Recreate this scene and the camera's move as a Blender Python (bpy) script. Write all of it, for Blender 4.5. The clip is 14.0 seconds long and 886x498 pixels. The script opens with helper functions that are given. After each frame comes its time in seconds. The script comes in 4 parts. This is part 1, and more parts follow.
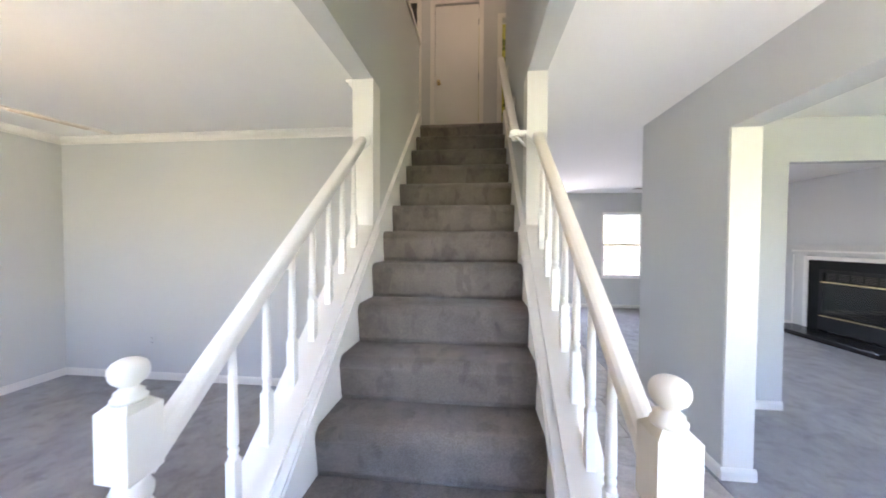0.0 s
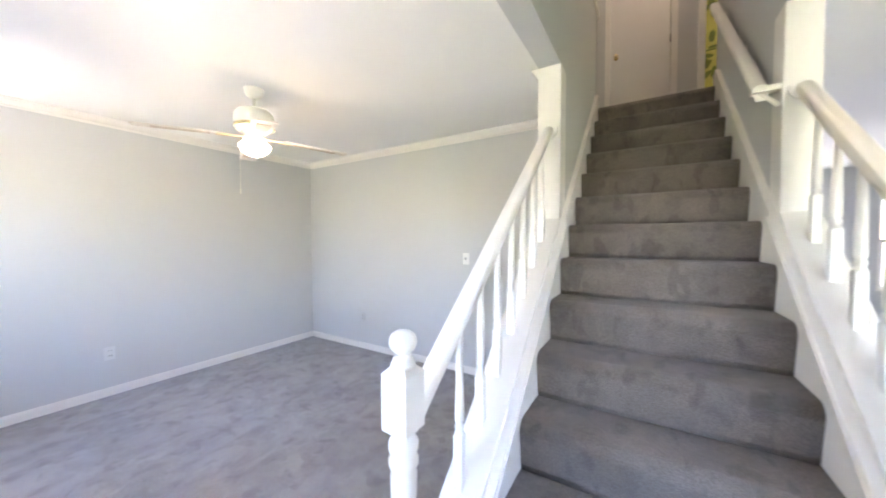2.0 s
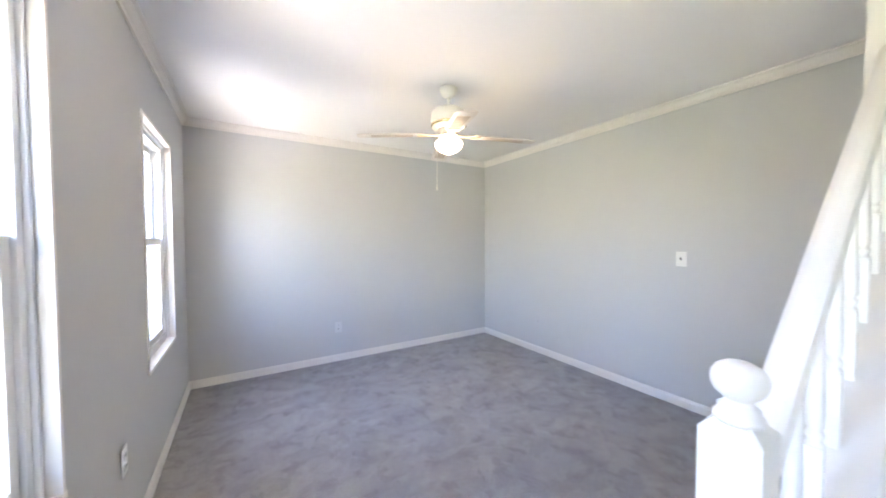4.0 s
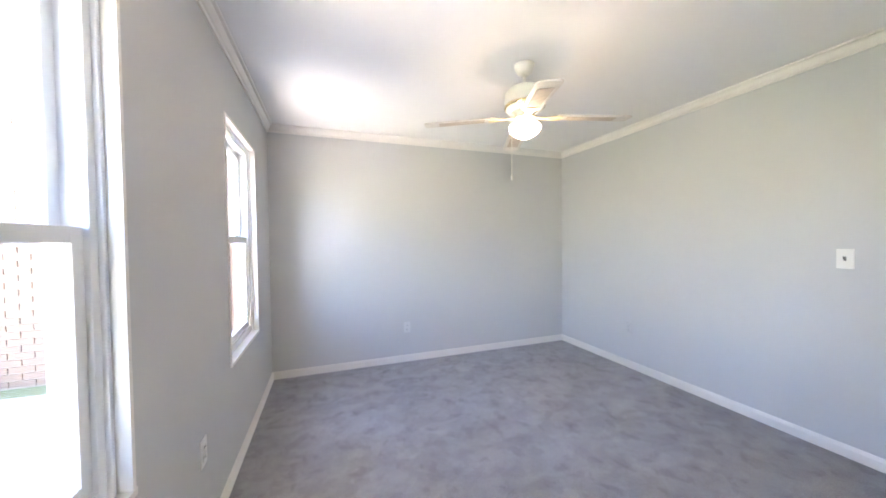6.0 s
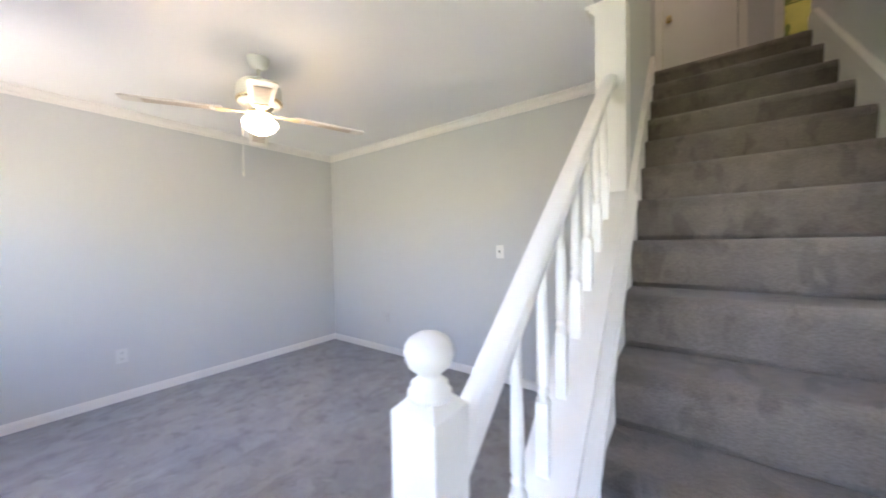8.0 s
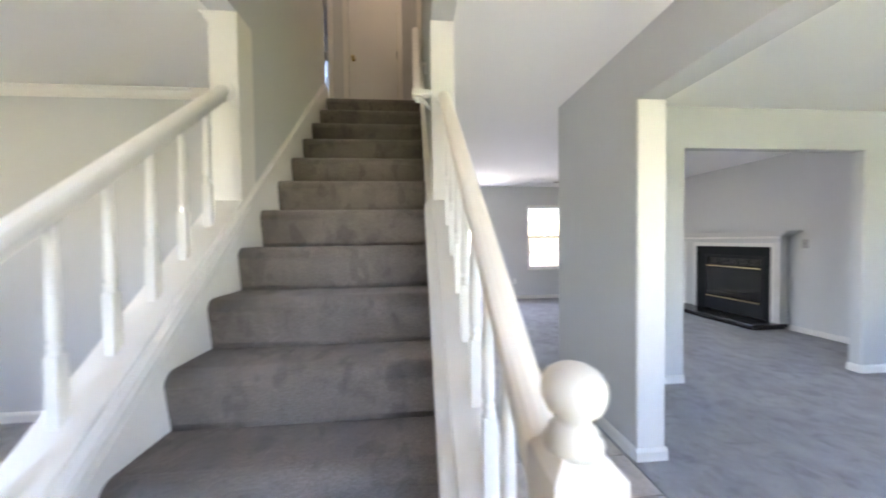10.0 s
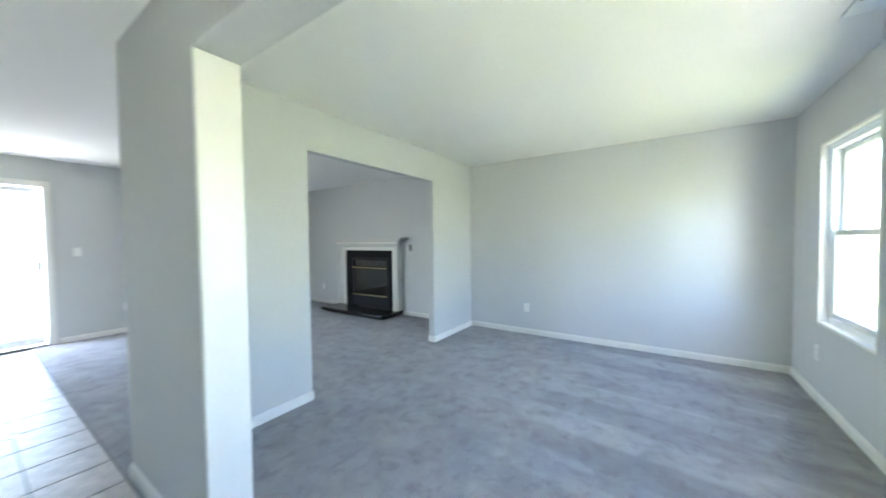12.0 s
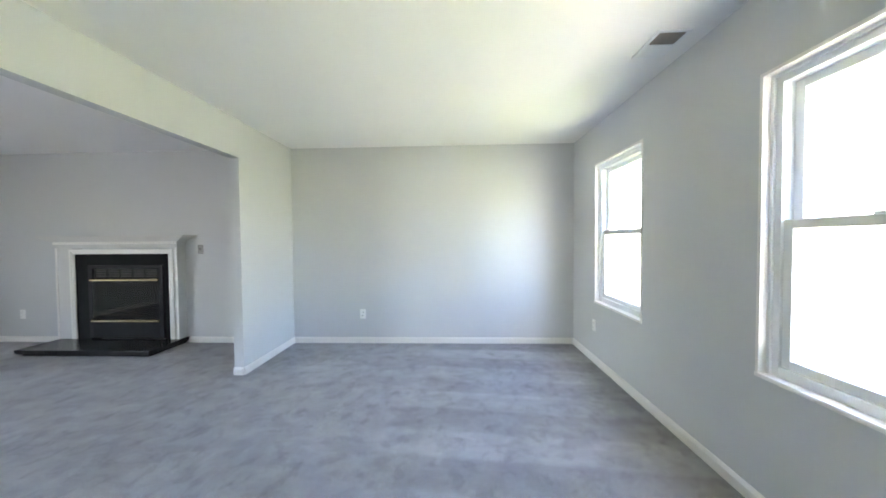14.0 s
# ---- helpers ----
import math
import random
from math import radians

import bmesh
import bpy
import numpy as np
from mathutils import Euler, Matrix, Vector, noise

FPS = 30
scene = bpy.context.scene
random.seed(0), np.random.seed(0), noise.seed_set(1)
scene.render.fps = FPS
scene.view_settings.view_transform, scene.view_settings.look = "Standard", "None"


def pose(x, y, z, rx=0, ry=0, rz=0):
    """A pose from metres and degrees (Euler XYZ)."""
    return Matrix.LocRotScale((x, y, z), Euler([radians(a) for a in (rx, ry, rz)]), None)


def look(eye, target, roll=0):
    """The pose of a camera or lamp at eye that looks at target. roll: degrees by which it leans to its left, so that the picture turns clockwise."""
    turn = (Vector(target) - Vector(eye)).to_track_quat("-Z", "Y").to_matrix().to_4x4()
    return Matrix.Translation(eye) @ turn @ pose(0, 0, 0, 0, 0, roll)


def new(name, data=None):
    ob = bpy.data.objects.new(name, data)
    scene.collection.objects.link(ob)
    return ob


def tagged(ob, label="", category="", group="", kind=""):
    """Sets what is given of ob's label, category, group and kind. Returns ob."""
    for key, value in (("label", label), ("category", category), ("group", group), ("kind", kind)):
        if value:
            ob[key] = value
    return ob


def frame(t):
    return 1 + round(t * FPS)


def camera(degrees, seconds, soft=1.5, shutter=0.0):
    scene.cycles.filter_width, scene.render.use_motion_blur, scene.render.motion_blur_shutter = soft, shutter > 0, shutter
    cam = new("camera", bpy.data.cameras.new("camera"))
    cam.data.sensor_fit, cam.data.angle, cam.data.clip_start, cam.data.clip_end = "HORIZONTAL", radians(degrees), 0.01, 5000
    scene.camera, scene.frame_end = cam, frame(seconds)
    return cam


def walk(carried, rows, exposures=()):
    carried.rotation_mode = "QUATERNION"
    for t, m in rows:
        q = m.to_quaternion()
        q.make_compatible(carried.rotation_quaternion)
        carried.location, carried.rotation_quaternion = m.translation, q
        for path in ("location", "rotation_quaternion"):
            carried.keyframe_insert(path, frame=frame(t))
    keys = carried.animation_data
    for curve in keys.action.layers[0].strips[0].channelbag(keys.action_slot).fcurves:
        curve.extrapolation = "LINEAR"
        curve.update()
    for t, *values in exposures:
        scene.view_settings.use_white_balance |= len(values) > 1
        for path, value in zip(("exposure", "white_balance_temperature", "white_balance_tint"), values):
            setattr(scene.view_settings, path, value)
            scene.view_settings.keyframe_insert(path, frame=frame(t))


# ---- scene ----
cam = camera(107.4, 14.0, soft=1.7, shutter=0.4)
PATH = [
    (0, (0.142, -0.899, 1.388), (-0.068, 1.089, 1.337), 0.3),
    (0.5, (0.102, -0.922, 1.369), (-0.289, 1.039, 1.327), 0.1),
    (1, (0.047, -0.909, 1.382), (-0.561, 0.995, 1.327), -0.1),
    (1.5, (-0.005, -0.916, 1.378), (-0.832, 0.904, 1.314), -0.1),
    (2, (-0.081, -0.925, 1.365), (-1.132, 0.775, 1.302), -0.1),
    (2.5, (-0.156, -0.907, 1.352), (-1.443, 0.623, 1.292), -0.2),
    (3, (-0.253, -0.927, 1.35), (-1.72, 0.432, 1.287), -0.3),
    (3.5, (-0.345, -0.933, 1.345), (-1.94, 0.272, 1.282), -0.1),
    (4, (-0.411, -0.935, 1.325), (-2.115, 0.109, 1.267), -0.3),
    (4.2, (-0.447, -0.926, 1.316), (-2.195, 0.045, 1.266), -0.4),
    (6.3, (-0.611, -0.837, 1.283), (-2.495, -0.167, 1.234), -0.7),
    (6.5, (-0.582, -0.798, 1.271), (-2.439, -0.057, 1.227), -0.7),
    (7, (-0.48, -0.723, 1.264), (-2.18, 0.329, 1.22), -0.8),
    (7.5, (-0.402, -0.681, 1.26), (-1.864, 0.683, 1.213), -0.9),
    (8, (-0.308, -0.64, 1.261), (-1.49, 0.973, 1.217), -1.1),
    (8.2, (-0.252, -0.615, 1.264), (-1.338, 1.063, 1.219), -0.9),
    (10.3, (0.427, -0.579, 1.276), (0.852, 1.374, 1.222), -0.8),
    (10.5, (0.488, -0.547, 1.283), (1.085, 1.36, 1.223), -0.8),
    (11, (0.666, -0.492, 1.274), (1.688, 1.226, 1.223), -0.7),
    (11.5, (0.847, -0.413, 1.302), (2.213, 1.046, 1.245), -0.7),
    (12, (1.054, -0.331, 1.306), (2.719, 0.776, 1.248), -0.7),
    (12.5, (1.203, -0.222, 1.296), (3.075, 0.48, 1.238), -0.6),
    (13, (1.284, -0.109, 1.28), (3.249, 0.263, 1.228), -0.4),
    (13.5, (1.345, -0.024, 1.271), (3.338, 0.136, 1.22), -0.4),
    (14, (1.443, 0.031, 1.263), (3.44, 0.11, 1.207), -0.5),
]
EXPOSURES = [(0, 5.40, 6600, 22), (2.5, 5.6, 6500, 21), (4.2, 5.38, 6450, 21), (6.5, 5.4, 6450, 21), (8, 5.25, 6550, 22), (10.5, 5.25, 6700, 17), (12.5, 5.22, 6200, 6), (14, 5.30, 6600, 14)]
walk(cam, [(t, look(eye, target, roll)) for t, eye, target, roll in PATH], EXPOSURES)

# ---- world, sun and exposure ----
world = bpy.data.worlds.new("world")
scene.world = world
world.use_nodes = True
wn = world.node_tree
sky = wn.nodes.new("ShaderNodeTexSky")
sky.sky_type, sky.sun_disc = "NISHITA", False
sky.sun_elevation, sky.sun_rotation = radians(70), radians(-82)
wn.links.new(sky.outputs[0], wn.nodes["Background"].inputs[0])
wn.nodes["Background"].inputs[1].default_value = 0.15
sun = new("sun", bpy.data.lights.new("sun", "SUN"))
sun.data.energy, sun.data.angle, sun.data.color = 4.6, radians(0.5), (1.0, 0.95, 0.88)
sun.matrix_world = look((-6.8, 0.9, 18.8), (0, 0, 0))


def area_lamp(name, place, target, wide, high, watts, colour):
    lamp = new(name, bpy.data.lights.new(name, "AREA"))
    lamp.data.shape, lamp.data.size, lamp.data.size_y = "RECTANGLE", wide, high
    lamp.data.energy, lamp.data.color = watts, colour
    lamp.matrix_world = look(place, target)
    return lamp


def bulb(name, place, radius, watts, colour):
    lamp = new(name, bpy.data.lights.new(name, "POINT"))
    lamp.data.energy, lamp.data.color, lamp.data.shadow_soft_size = watts, colour, radius
    lamp.location = place
    return lamp


# daylight of the open front door
area_lamp("front_door_daylight", (1.27, 6.44, 1.1), (1.27, 0.0, 0.75), 0.74, 1.8, 0.75, (0.93, 0.97, 1.0))

# ---- materials ----
def surface(name, colour, rough=0.6, metal=0.0, vary=0.06, scale=3.0, fine=60.0, bump=0.05, spec=0.5):
    """A procedural surface: base colour varied at two scales, fine relief."""
    m = bpy.data.materials.new(name)
    m.use_nodes = True
    n, l = m.node_tree.nodes, m.node_tree.links
    b = n["Principled BSDF"]
    b.inputs["Roughness"].default_value, b.inputs["Metallic"].default_value = rough, metal
    b.inputs["Specular IOR Level"].default_value = spec
    c = n.new("ShaderNodeTexCoord")
    big, small = n.new("ShaderNodeTexNoise"), n.new("ShaderNodeTexNoise")
    for t, s, d in ((big, scale, 4.0), (small, fine, 3.0)):
        t.inputs["Scale"].default_value, t.inputs["Detail"].default_value = s, d
        l.new(c.outputs["Object"], t.inputs["Vector"])
    mix = n.new("ShaderNodeMix")
    mix.data_type = "FLOAT"
    mix.inputs[0].default_value = 0.35
    l.new(big.outputs["Fac"], mix.inputs[2]), l.new(small.outputs["Fac"], mix.inputs[3])
    ramp = n.new("ShaderNodeMapRange")
    ramp.inputs[1].default_value, ramp.inputs[2].default_value = 0.3, 0.7
    ramp.inputs[3].default_value, ramp.inputs[4].default_value = 1 - vary, 1 + vary
    l.new(mix.outputs[0], ramp.inputs[0])
    tone = n.new("ShaderNodeVectorMath")
    tone.operation = "SCALE"
    tone.inputs[0].default_value = colour
    l.new(ramp.outputs[0], tone.inputs["Scale"])
    l.new(tone.outputs[0], b.inputs["Base Color"])
    if bump:
        r = n.new("ShaderNodeBump")
        r.inputs["Strength"].default_value, r.inputs["Distance"].default_value = bump, 0.004
        l.new(small.outputs["Fac"], r.inputs["Height"]), l.new(r.outputs[0], b.inputs["Normal"])
    return m


def carpet_material(name, colour, dab=0.85, lanes=False):
    """Cut pile: trodden and brushed patches, streaks of the vacuum cleaner and a rough fibre relief."""
    m = surface(name, colour, 0.95, 0, 0.10, 9.0, 320.0, 0.9, 0.1)
    n, l = m.node_tree.nodes, m.node_tree.links
    b = n["Principled BSDF"]
    b.inputs["Sheen Weight"].default_value, b.inputs["Sheen Roughness"].default_value = 0.2, 0.5
    c = n.new("ShaderNodeTexCoord")
    layers = [((1, 1, 1), 0.0, 1.6, 3.0, 0.40, 0.60, 0.95, 1.04), ((1.5, 1, 1), 0.45, 4.6, 4.0, 0.45, 0.56, 0.945, 1.045), ((1, 1, 1), 0.2, 190.0, 2.0, 0.35, 0.65, 0.84, 1.14)]
    if lanes:
        layers += [((1.0, 1.35, 1), 0.6, 8.0, 3.0, 0.55, 0.66, 1.0, dab), ((1.3, 1, 1), 1.3, 5.0, 4.0, 0.55, 0.65, 1.0, dab + 0.04), ((1, 1, 1), 0.2, 6.0, 4.0, 0.55, 0.66, 1.0, 1.06)]
    else:
        layers += [((1.7, 1, 0.9), 0.0, 6.5, 2.5, 0.56, 0.63, 1.0, dab), ((1.1, 1, 1.0), 0.0, 3.6, 3.0, 0.56, 0.66, 1.0, dab + 0.06)]
    for scale, turn, size, detail, lo, hi, dark, light in layers:
        place, patch, ramp, tone = (n.new("ShaderNode" + k) for k in ("Mapping", "TexNoise", "MapRange", "VectorMath"))
        place.inputs["Scale"].default_value, place.inputs["Rotation"].default_value = scale, (0, 0, turn)
        patch.inputs["Scale"].default_value, patch.inputs["Detail"].default_value = size, detail
        patch.inputs["Roughness"].default_value, patch.inputs["Distortion"].default_value = 0.5, 0.25
        ramp.interpolation_type = "SMOOTHSTEP"
        for k, v in enumerate((lo, hi, dark, light)):
            ramp.inputs[k + 1].default_value = v
        tone.operation = "SCALE"
        l.new(c.outputs["Object"], place.inputs["Vector"]), l.new(place.outputs[0], patch.inputs["Vector"])
        l.new(patch.outputs["Fac"], ramp.inputs[0]), l.new(b.inputs["Base Color"].links[0].from_socket, tone.inputs[0])
        l.new(ramp.outputs[0], tone.inputs["Scale"]), l.new(tone.outputs[0], b.inputs["Base Color"])
    if lanes:
        vacuum_lanes(n, l, b, c)
    return m


def vacuum_lanes(n, l, b, c):
    """Strokes of the vacuum cleaner below the dining windows: straight brushed lanes with crisp edges, ending near y = 0.5."""
    where, east, south, both_ways = (n.new("ShaderNode" + k) for k in ("SeparateXYZ", "MapRange", "MapRange", "Math"))
    l.new(c.outputs["Object"], where.inputs[0])
    for node, source, values in ((east, where.outputs[0], (1.5, 2.3, 0.0, 1.0)), (south, where.outputs[1], (0.15, 0.75, 1.0, 0.12))):
        node.interpolation_type = "SMOOTHSTEP"
        for k, v in enumerate(values):
            node.inputs[k + 1].default_value = v
        l.new(source, node.inputs[0])
    both_ways.operation = "MULTIPLY"
    l.new(east.outputs[0], both_ways.inputs[0]), l.new(south.outputs[0], both_ways.inputs[1])
    for turn, size, wobble, low, high in ((0.14, 0.60, 0.9, 0.89, 1.07), (-0.05, 0.41, 1.3, 0.94, 1.04)):
        place, wave, ramp, mix, tone = (n.new("ShaderNode" + k) for k in ("Mapping", "TexWave", "MapRange", "Mix", "VectorMath"))
        place.inputs["Rotation"].default_value = (0, 0, turn)
        place.inputs["Scale"].default_value = (1.0, 0.6, 1.0)
        wave.wave_type, wave.bands_direction, wave.wave_profile = "BANDS", "X", "SIN"
        wave.inputs["Scale"].default_value, wave.inputs["Distortion"].default_value = size, wobble
        wave.inputs["Detail"].default_value, wave.inputs["Detail Scale"].default_value = 2.0, 0.8
        ramp.interpolation_type = "SMOOTHSTEP"
        for k, v in enumerate((0.36, 0.64, low, high)):
            ramp.inputs[k + 1].default_value = v
        mix.data_type, mix.inputs[2].default_value = "FLOAT", 1.0
        tone.operation = "SCALE"
        l.new(c.outputs["Object"], place.inputs["Vector"]), l.new(place.outputs[0], wave.inputs["Vector"])
        l.new(wave.outputs["Fac"], ramp.inputs[0])
        l.new(both_ways.outputs[0], mix.inputs[0]), l.new(ramp.outputs[0], mix.inputs[3])
        l.new(b.inputs["Base Color"].links[0].from_socket, tone.inputs[0])
        l.new(mix.outputs[0], tone.inputs["Scale"]), l.new(tone.outputs[0], b.inputs["Base Color"])


def glass_material(name, tint=(1, 1, 1), shine=0.0):
    m = bpy.data.materials.new(name)
    m.use_nodes = True
    n, l = m.node_tree.nodes, m.node_tree.links
    n.remove(n["Principled BSDF"])
    clear, gloss, mix, edge, power = (n.new("ShaderNode" + s) for s in ("BsdfTransparent", "BsdfGlossy", "MixShader", "LayerWeight", "Math"))
    clear.inputs[0].default_value = (*tint, 1)
    gloss.inputs["Roughness"].default_value = 0.02
    power.operation, power.inputs[1].default_value = "POWER", 4.0
    add = n.new("ShaderNodeMath")
    add.operation, add.use_clamp, add.inputs[1].default_value = "ADD", True, shine
    l.new(edge.outputs["Facing"], power.inputs[0]), l.new(power.outputs[0], add.inputs[0]), l.new(add.outputs[0], mix.inputs[0])
    l.new(clear.outputs[0], mix.inputs[1]), l.new(gloss.outputs[0], mix.inputs[2])
    l.new(mix.outputs[0], n["Material Output"].inputs[0])
    return m


def glowing(name, colour, strength):
    m = surface(name, colour, 0.4, vary=0.01)
    b = m.node_tree.nodes["Principled BSDF"]
    b.inputs["Emission Color"].default_value, b.inputs["Emission Strength"].default_value = (*colour, 1), strength
    return m


WALL = surface("wall_paint", (0.60, 0.60, 0.593), 0.85, vary=0.015, scale=1.2, fine=160, bump=0.06, spec=0.3)
CEIL = surface("ceiling_paint", (0.87, 0.86, 0.84), 0.9, vary=0.012, scale=1.0, fine=200, bump=0.08, spec=0.2)
TRIM = surface("white_gloss_paint", (0.80, 0.775, 0.735), 0.34, vary=0.015, scale=5, fine=40, bump=0.02)
DOORPAINT = surface("door_paint", (0.74, 0.72, 0.69), 0.4, vary=0.02, scale=4, fine=50, bump=0.02)
# white mantel paint with the dim room's shade put into its grey
SHADEDMANTEL = surface("shaded_mantel_paint", (0.60, 0.585, 0.56), 0.45, vary=0.03, scale=5, fine=50, bump=0.02)
CREAM = surface("cream_gloss_paint", (0.82, 0.755, 0.67), 0.34, vary=0.02, scale=5, fine=40, bump=0.02)
PAINTED = surface("overpainted_plate", (0.67, 0.67, 0.66), 0.5, vary=0.01, bump=0.0)
VINYL = surface("window_vinyl", (0.84, 0.85, 0.85), 0.35, vary=0.01, bump=0.0)
CARPET = carpet_material("grey_carpet", (0.332, 0.320, 0.327), 0.85, True)
# the floor's carpet again, the stairwell's warm shade put into its colour
SHADEDCARPET = carpet_material("shaded_stair_carpet", (0.202, 0.170, 0.147), 0.79)
TILE = surface("ceramic_tile", (0.45, 0.395, 0.35), 0.45, vary=0.26, scale=11, fine=70, bump=0.03, spec=0.35)
INSET = surface("inset_tile", (0.45, 0.41, 0.38), 0.4, vary=0.08, scale=12, fine=70, bump=0.03)
GROUT = surface("grout", (0.25, 0.24, 0.22), 0.9, vary=0.1, fine=120, bump=0.3)
BRASS = surface("brass", (0.80, 0.66, 0.40), 0.16, 1.0, vary=0.06, bump=0.0)
NICKEL = surface("dark_nickel", (0.18, 0.17, 0.16), 0.3, 0.9, vary=0.05, bump=0.0)
BLACK = surface("black_metal", (0.014, 0.014, 0.015), 0.6, 0.0, vary=0.15, fine=90, bump=0.03, spec=0.2)
LOUVRE = surface("brown_black_enamel", (0.05, 0.044, 0.04), 0.4, 0.2, vary=0.1, bump=0.0)
SLATE = surface("black_slate", (0.03, 0.029, 0.03), 0.22, vary=0.2, scale=6, fine=50, bump=0.04)
SLIP = surface("matt_black_slip", (0.014, 0.014, 0.015), 0.85, vary=0.15, scale=6, fine=50, bump=0.03, spec=0.15)
SOOT = surface("firebox_soot", (0.03, 0.027, 0.025), 0.9, vary=0.3, scale=6, bump=0.2)
LOG = surface("ceramic_log", (0.16, 0.12, 0.09), 0.9, vary=0.4, scale=14, bump=0.5)
STEEL = surface("brushed_steel", (0.24, 0.235, 0.23), 0.45, 0.5, vary=0.05, bump=0.0)
PLATE = surface("switch_plastic", (0.83, 0.82, 0.79), 0.35, vary=0.01, bump=0.0)
SLOT = surface("dark_slot", (0.05, 0.05, 0.05), 0.6, vary=0.02, bump=0.0)
FANWHITE = surface("fan_enamel", (0.80, 0.78, 0.70), 0.35, vary=0.02, bump=0.0)
GILT = surface("cream_gilt", (0.74, 0.63, 0.40), 0.4, 0.35, vary=0.08, scale=20, bump=0.02)
FANBLADE = surface("blade_wood", (0.76, 0.71, 0.64), 0.45, vary=0.12, scale=14, fine=80, bump=0.05)
CANE = surface("woven_cane", (0.58, 0.49, 0.40), 0.7, vary=0.2, scale=30, fine=220, bump=0.4)
LAMPGLASS = glowing("lit_lamp_glass", (1.0, 0.86, 0.62), 0.5)
GLASS = glass_material("window_glass")
# street panes tinted dark to dim the daylight in the front room
DIMMED = glass_material("dimmed_glass", (0.38, 0.37, 0.35))
STORMGLASS = glass_material("storm_door_glass", (0.98, 0.98, 0.98))
DULLGLASS = glass_material("dull_window_glass", (0.78, 0.78, 0.78))
DARKGLASS = glass_material("fireplace_glass", (0.55, 0.55, 0.55), 0.10)
DUCT = surface("duct_metal", (0.30, 0.26, 0.22), 0.6, 0.2, vary=0.1)
COUNTER = surface("dark_counter", (0.04, 0.035, 0.03), 0.25, vary=0.2, scale=30)
YELLOW = surface("yellow_wallpaper", (0.50, 0.47, 0.13), 0.8, vary=0.14, scale=7)
LEAFPRINT = surface("leaf_print", (0.16, 0.19, 0.05), 0.8, vary=0.2, scale=20)
GRASS = surface("lawn_grass", (0.155, 0.172, 0.085), 0.9, vary=0.35, scale=0.8, fine=40, bump=0.6)
PATIOSTONE = surface("patio_concrete", (0.53, 0.505, 0.445), 0.85, vary=0.12, scale=1.5, fine=50, bump=0.2)
PAVING = surface("driveway_asphalt", (0.13, 0.128, 0.12), 0.85, vary=0.1, scale=1.5, fine=50, bump=0.2)
BRICK = surface("tan_brick", (0.24, 0.16, 0.115), 0.85, vary=0.25, scale=5, fine=60, bump=0.3)
MORTAR = surface("mortar", (0.33, 0.29, 0.24), 0.95, vary=0.1, fine=80, bump=0.3)
BARK = surface("tree_bark", (0.12, 0.09, 0.065), 0.9, vary=0.3, scale=8, bump=0.5)
LEAF = surface("tree_leaves", (0.075, 0.115, 0.035), 0.6, vary=0.35, scale=2.0, fine=12, bump=0.0)
DOWNPIPE = surface("red_downspout", (0.33, 0.14, 0.10), 0.5, vary=0.1)
FENCE = surface("fence_wood", (0.55, 0.50, 0.44), 0.8, vary=0.15, scale=6)
SIDING = surface("outer_siding", (0.55, 0.54, 0.50), 0.8, vary=0.05)
BLIND = surface("window_blind", (0.55, 0.62, 0.70), 0.6, vary=0.03)
thin = BLIND.node_tree.nodes.new("ShaderNodeBsdfTranslucent")
both = BLIND.node_tree.nodes.new("ShaderNodeMixShader")
thin.inputs[0].default_value, both.inputs[0].default_value = (0.78, 0.86, 0.92, 1), 0.5
BLIND.node_tree.links.new(BLIND.node_tree.nodes["Principled BSDF"].outputs[0], both.inputs[1])
BLIND.node_tree.links.new(thin.outputs[0], both.inputs[2])
BLIND.node_tree.links.new(both.outputs[0], BLIND.node_tree.nodes["Material Output"].inputs[0])


# ---- mesh helpers ----
def box(bm, x0, x1, y0, y1, z0, z1, bevel=0.0):
    vs = [bm.verts.new(p) for p in ((x0, y0, z0), (x1, y0, z0), (x1, y1, z0), (x0, y1, z0), (x0, y0, z1), (x1, y0, z1), (x1, y1, z1), (x0, y1, z1))]
    fs = [bm.faces.new([vs[i] for i in f]) for f in ((0, 3, 2, 1), (4, 5, 6, 7), (0, 1, 5, 4), (1, 2, 6, 5), (2, 3, 7, 6), (3, 0, 4, 7))]
    if bevel:
        edges = list({e for f in fs for e in f.edges})
        bmesh.ops.bevel(bm, geom=edges, offset=bevel, segments=2, profile=0.6, affect="EDGES")
    return bm


def slab(x0, x1, y0, y1, z0, z1, bevel=0.0):
    return box(bmesh.new(), x0, x1, y0, y1, z0, z1, bevel)


def prism(bm, profile, a0, a1, axis="x"):
    """A closed profile drawn out along an axis. For x the profile is (y, z), for y (x, z), for z (x, y)."""
    def at(p, a):
        return {"x": (a, p[0], p[1]), "y": (p[0], a, p[1]), "z": (p[0], p[1], a)}[axis]
    n = len(profile)
    low, high = [bm.verts.new(at(p, a0)) for p in profile], [bm.verts.new(at(p, a1)) for p in profile]
    bm.faces.new(low[::-1]), bm.faces.new(high)
    for i in range(n):
        bm.faces.new((low[i], low[(i + 1) % n], high[(i + 1) % n], high[i]))
    bmesh.ops.recalc_face_normals(bm, faces=bm.faces)
    return bm


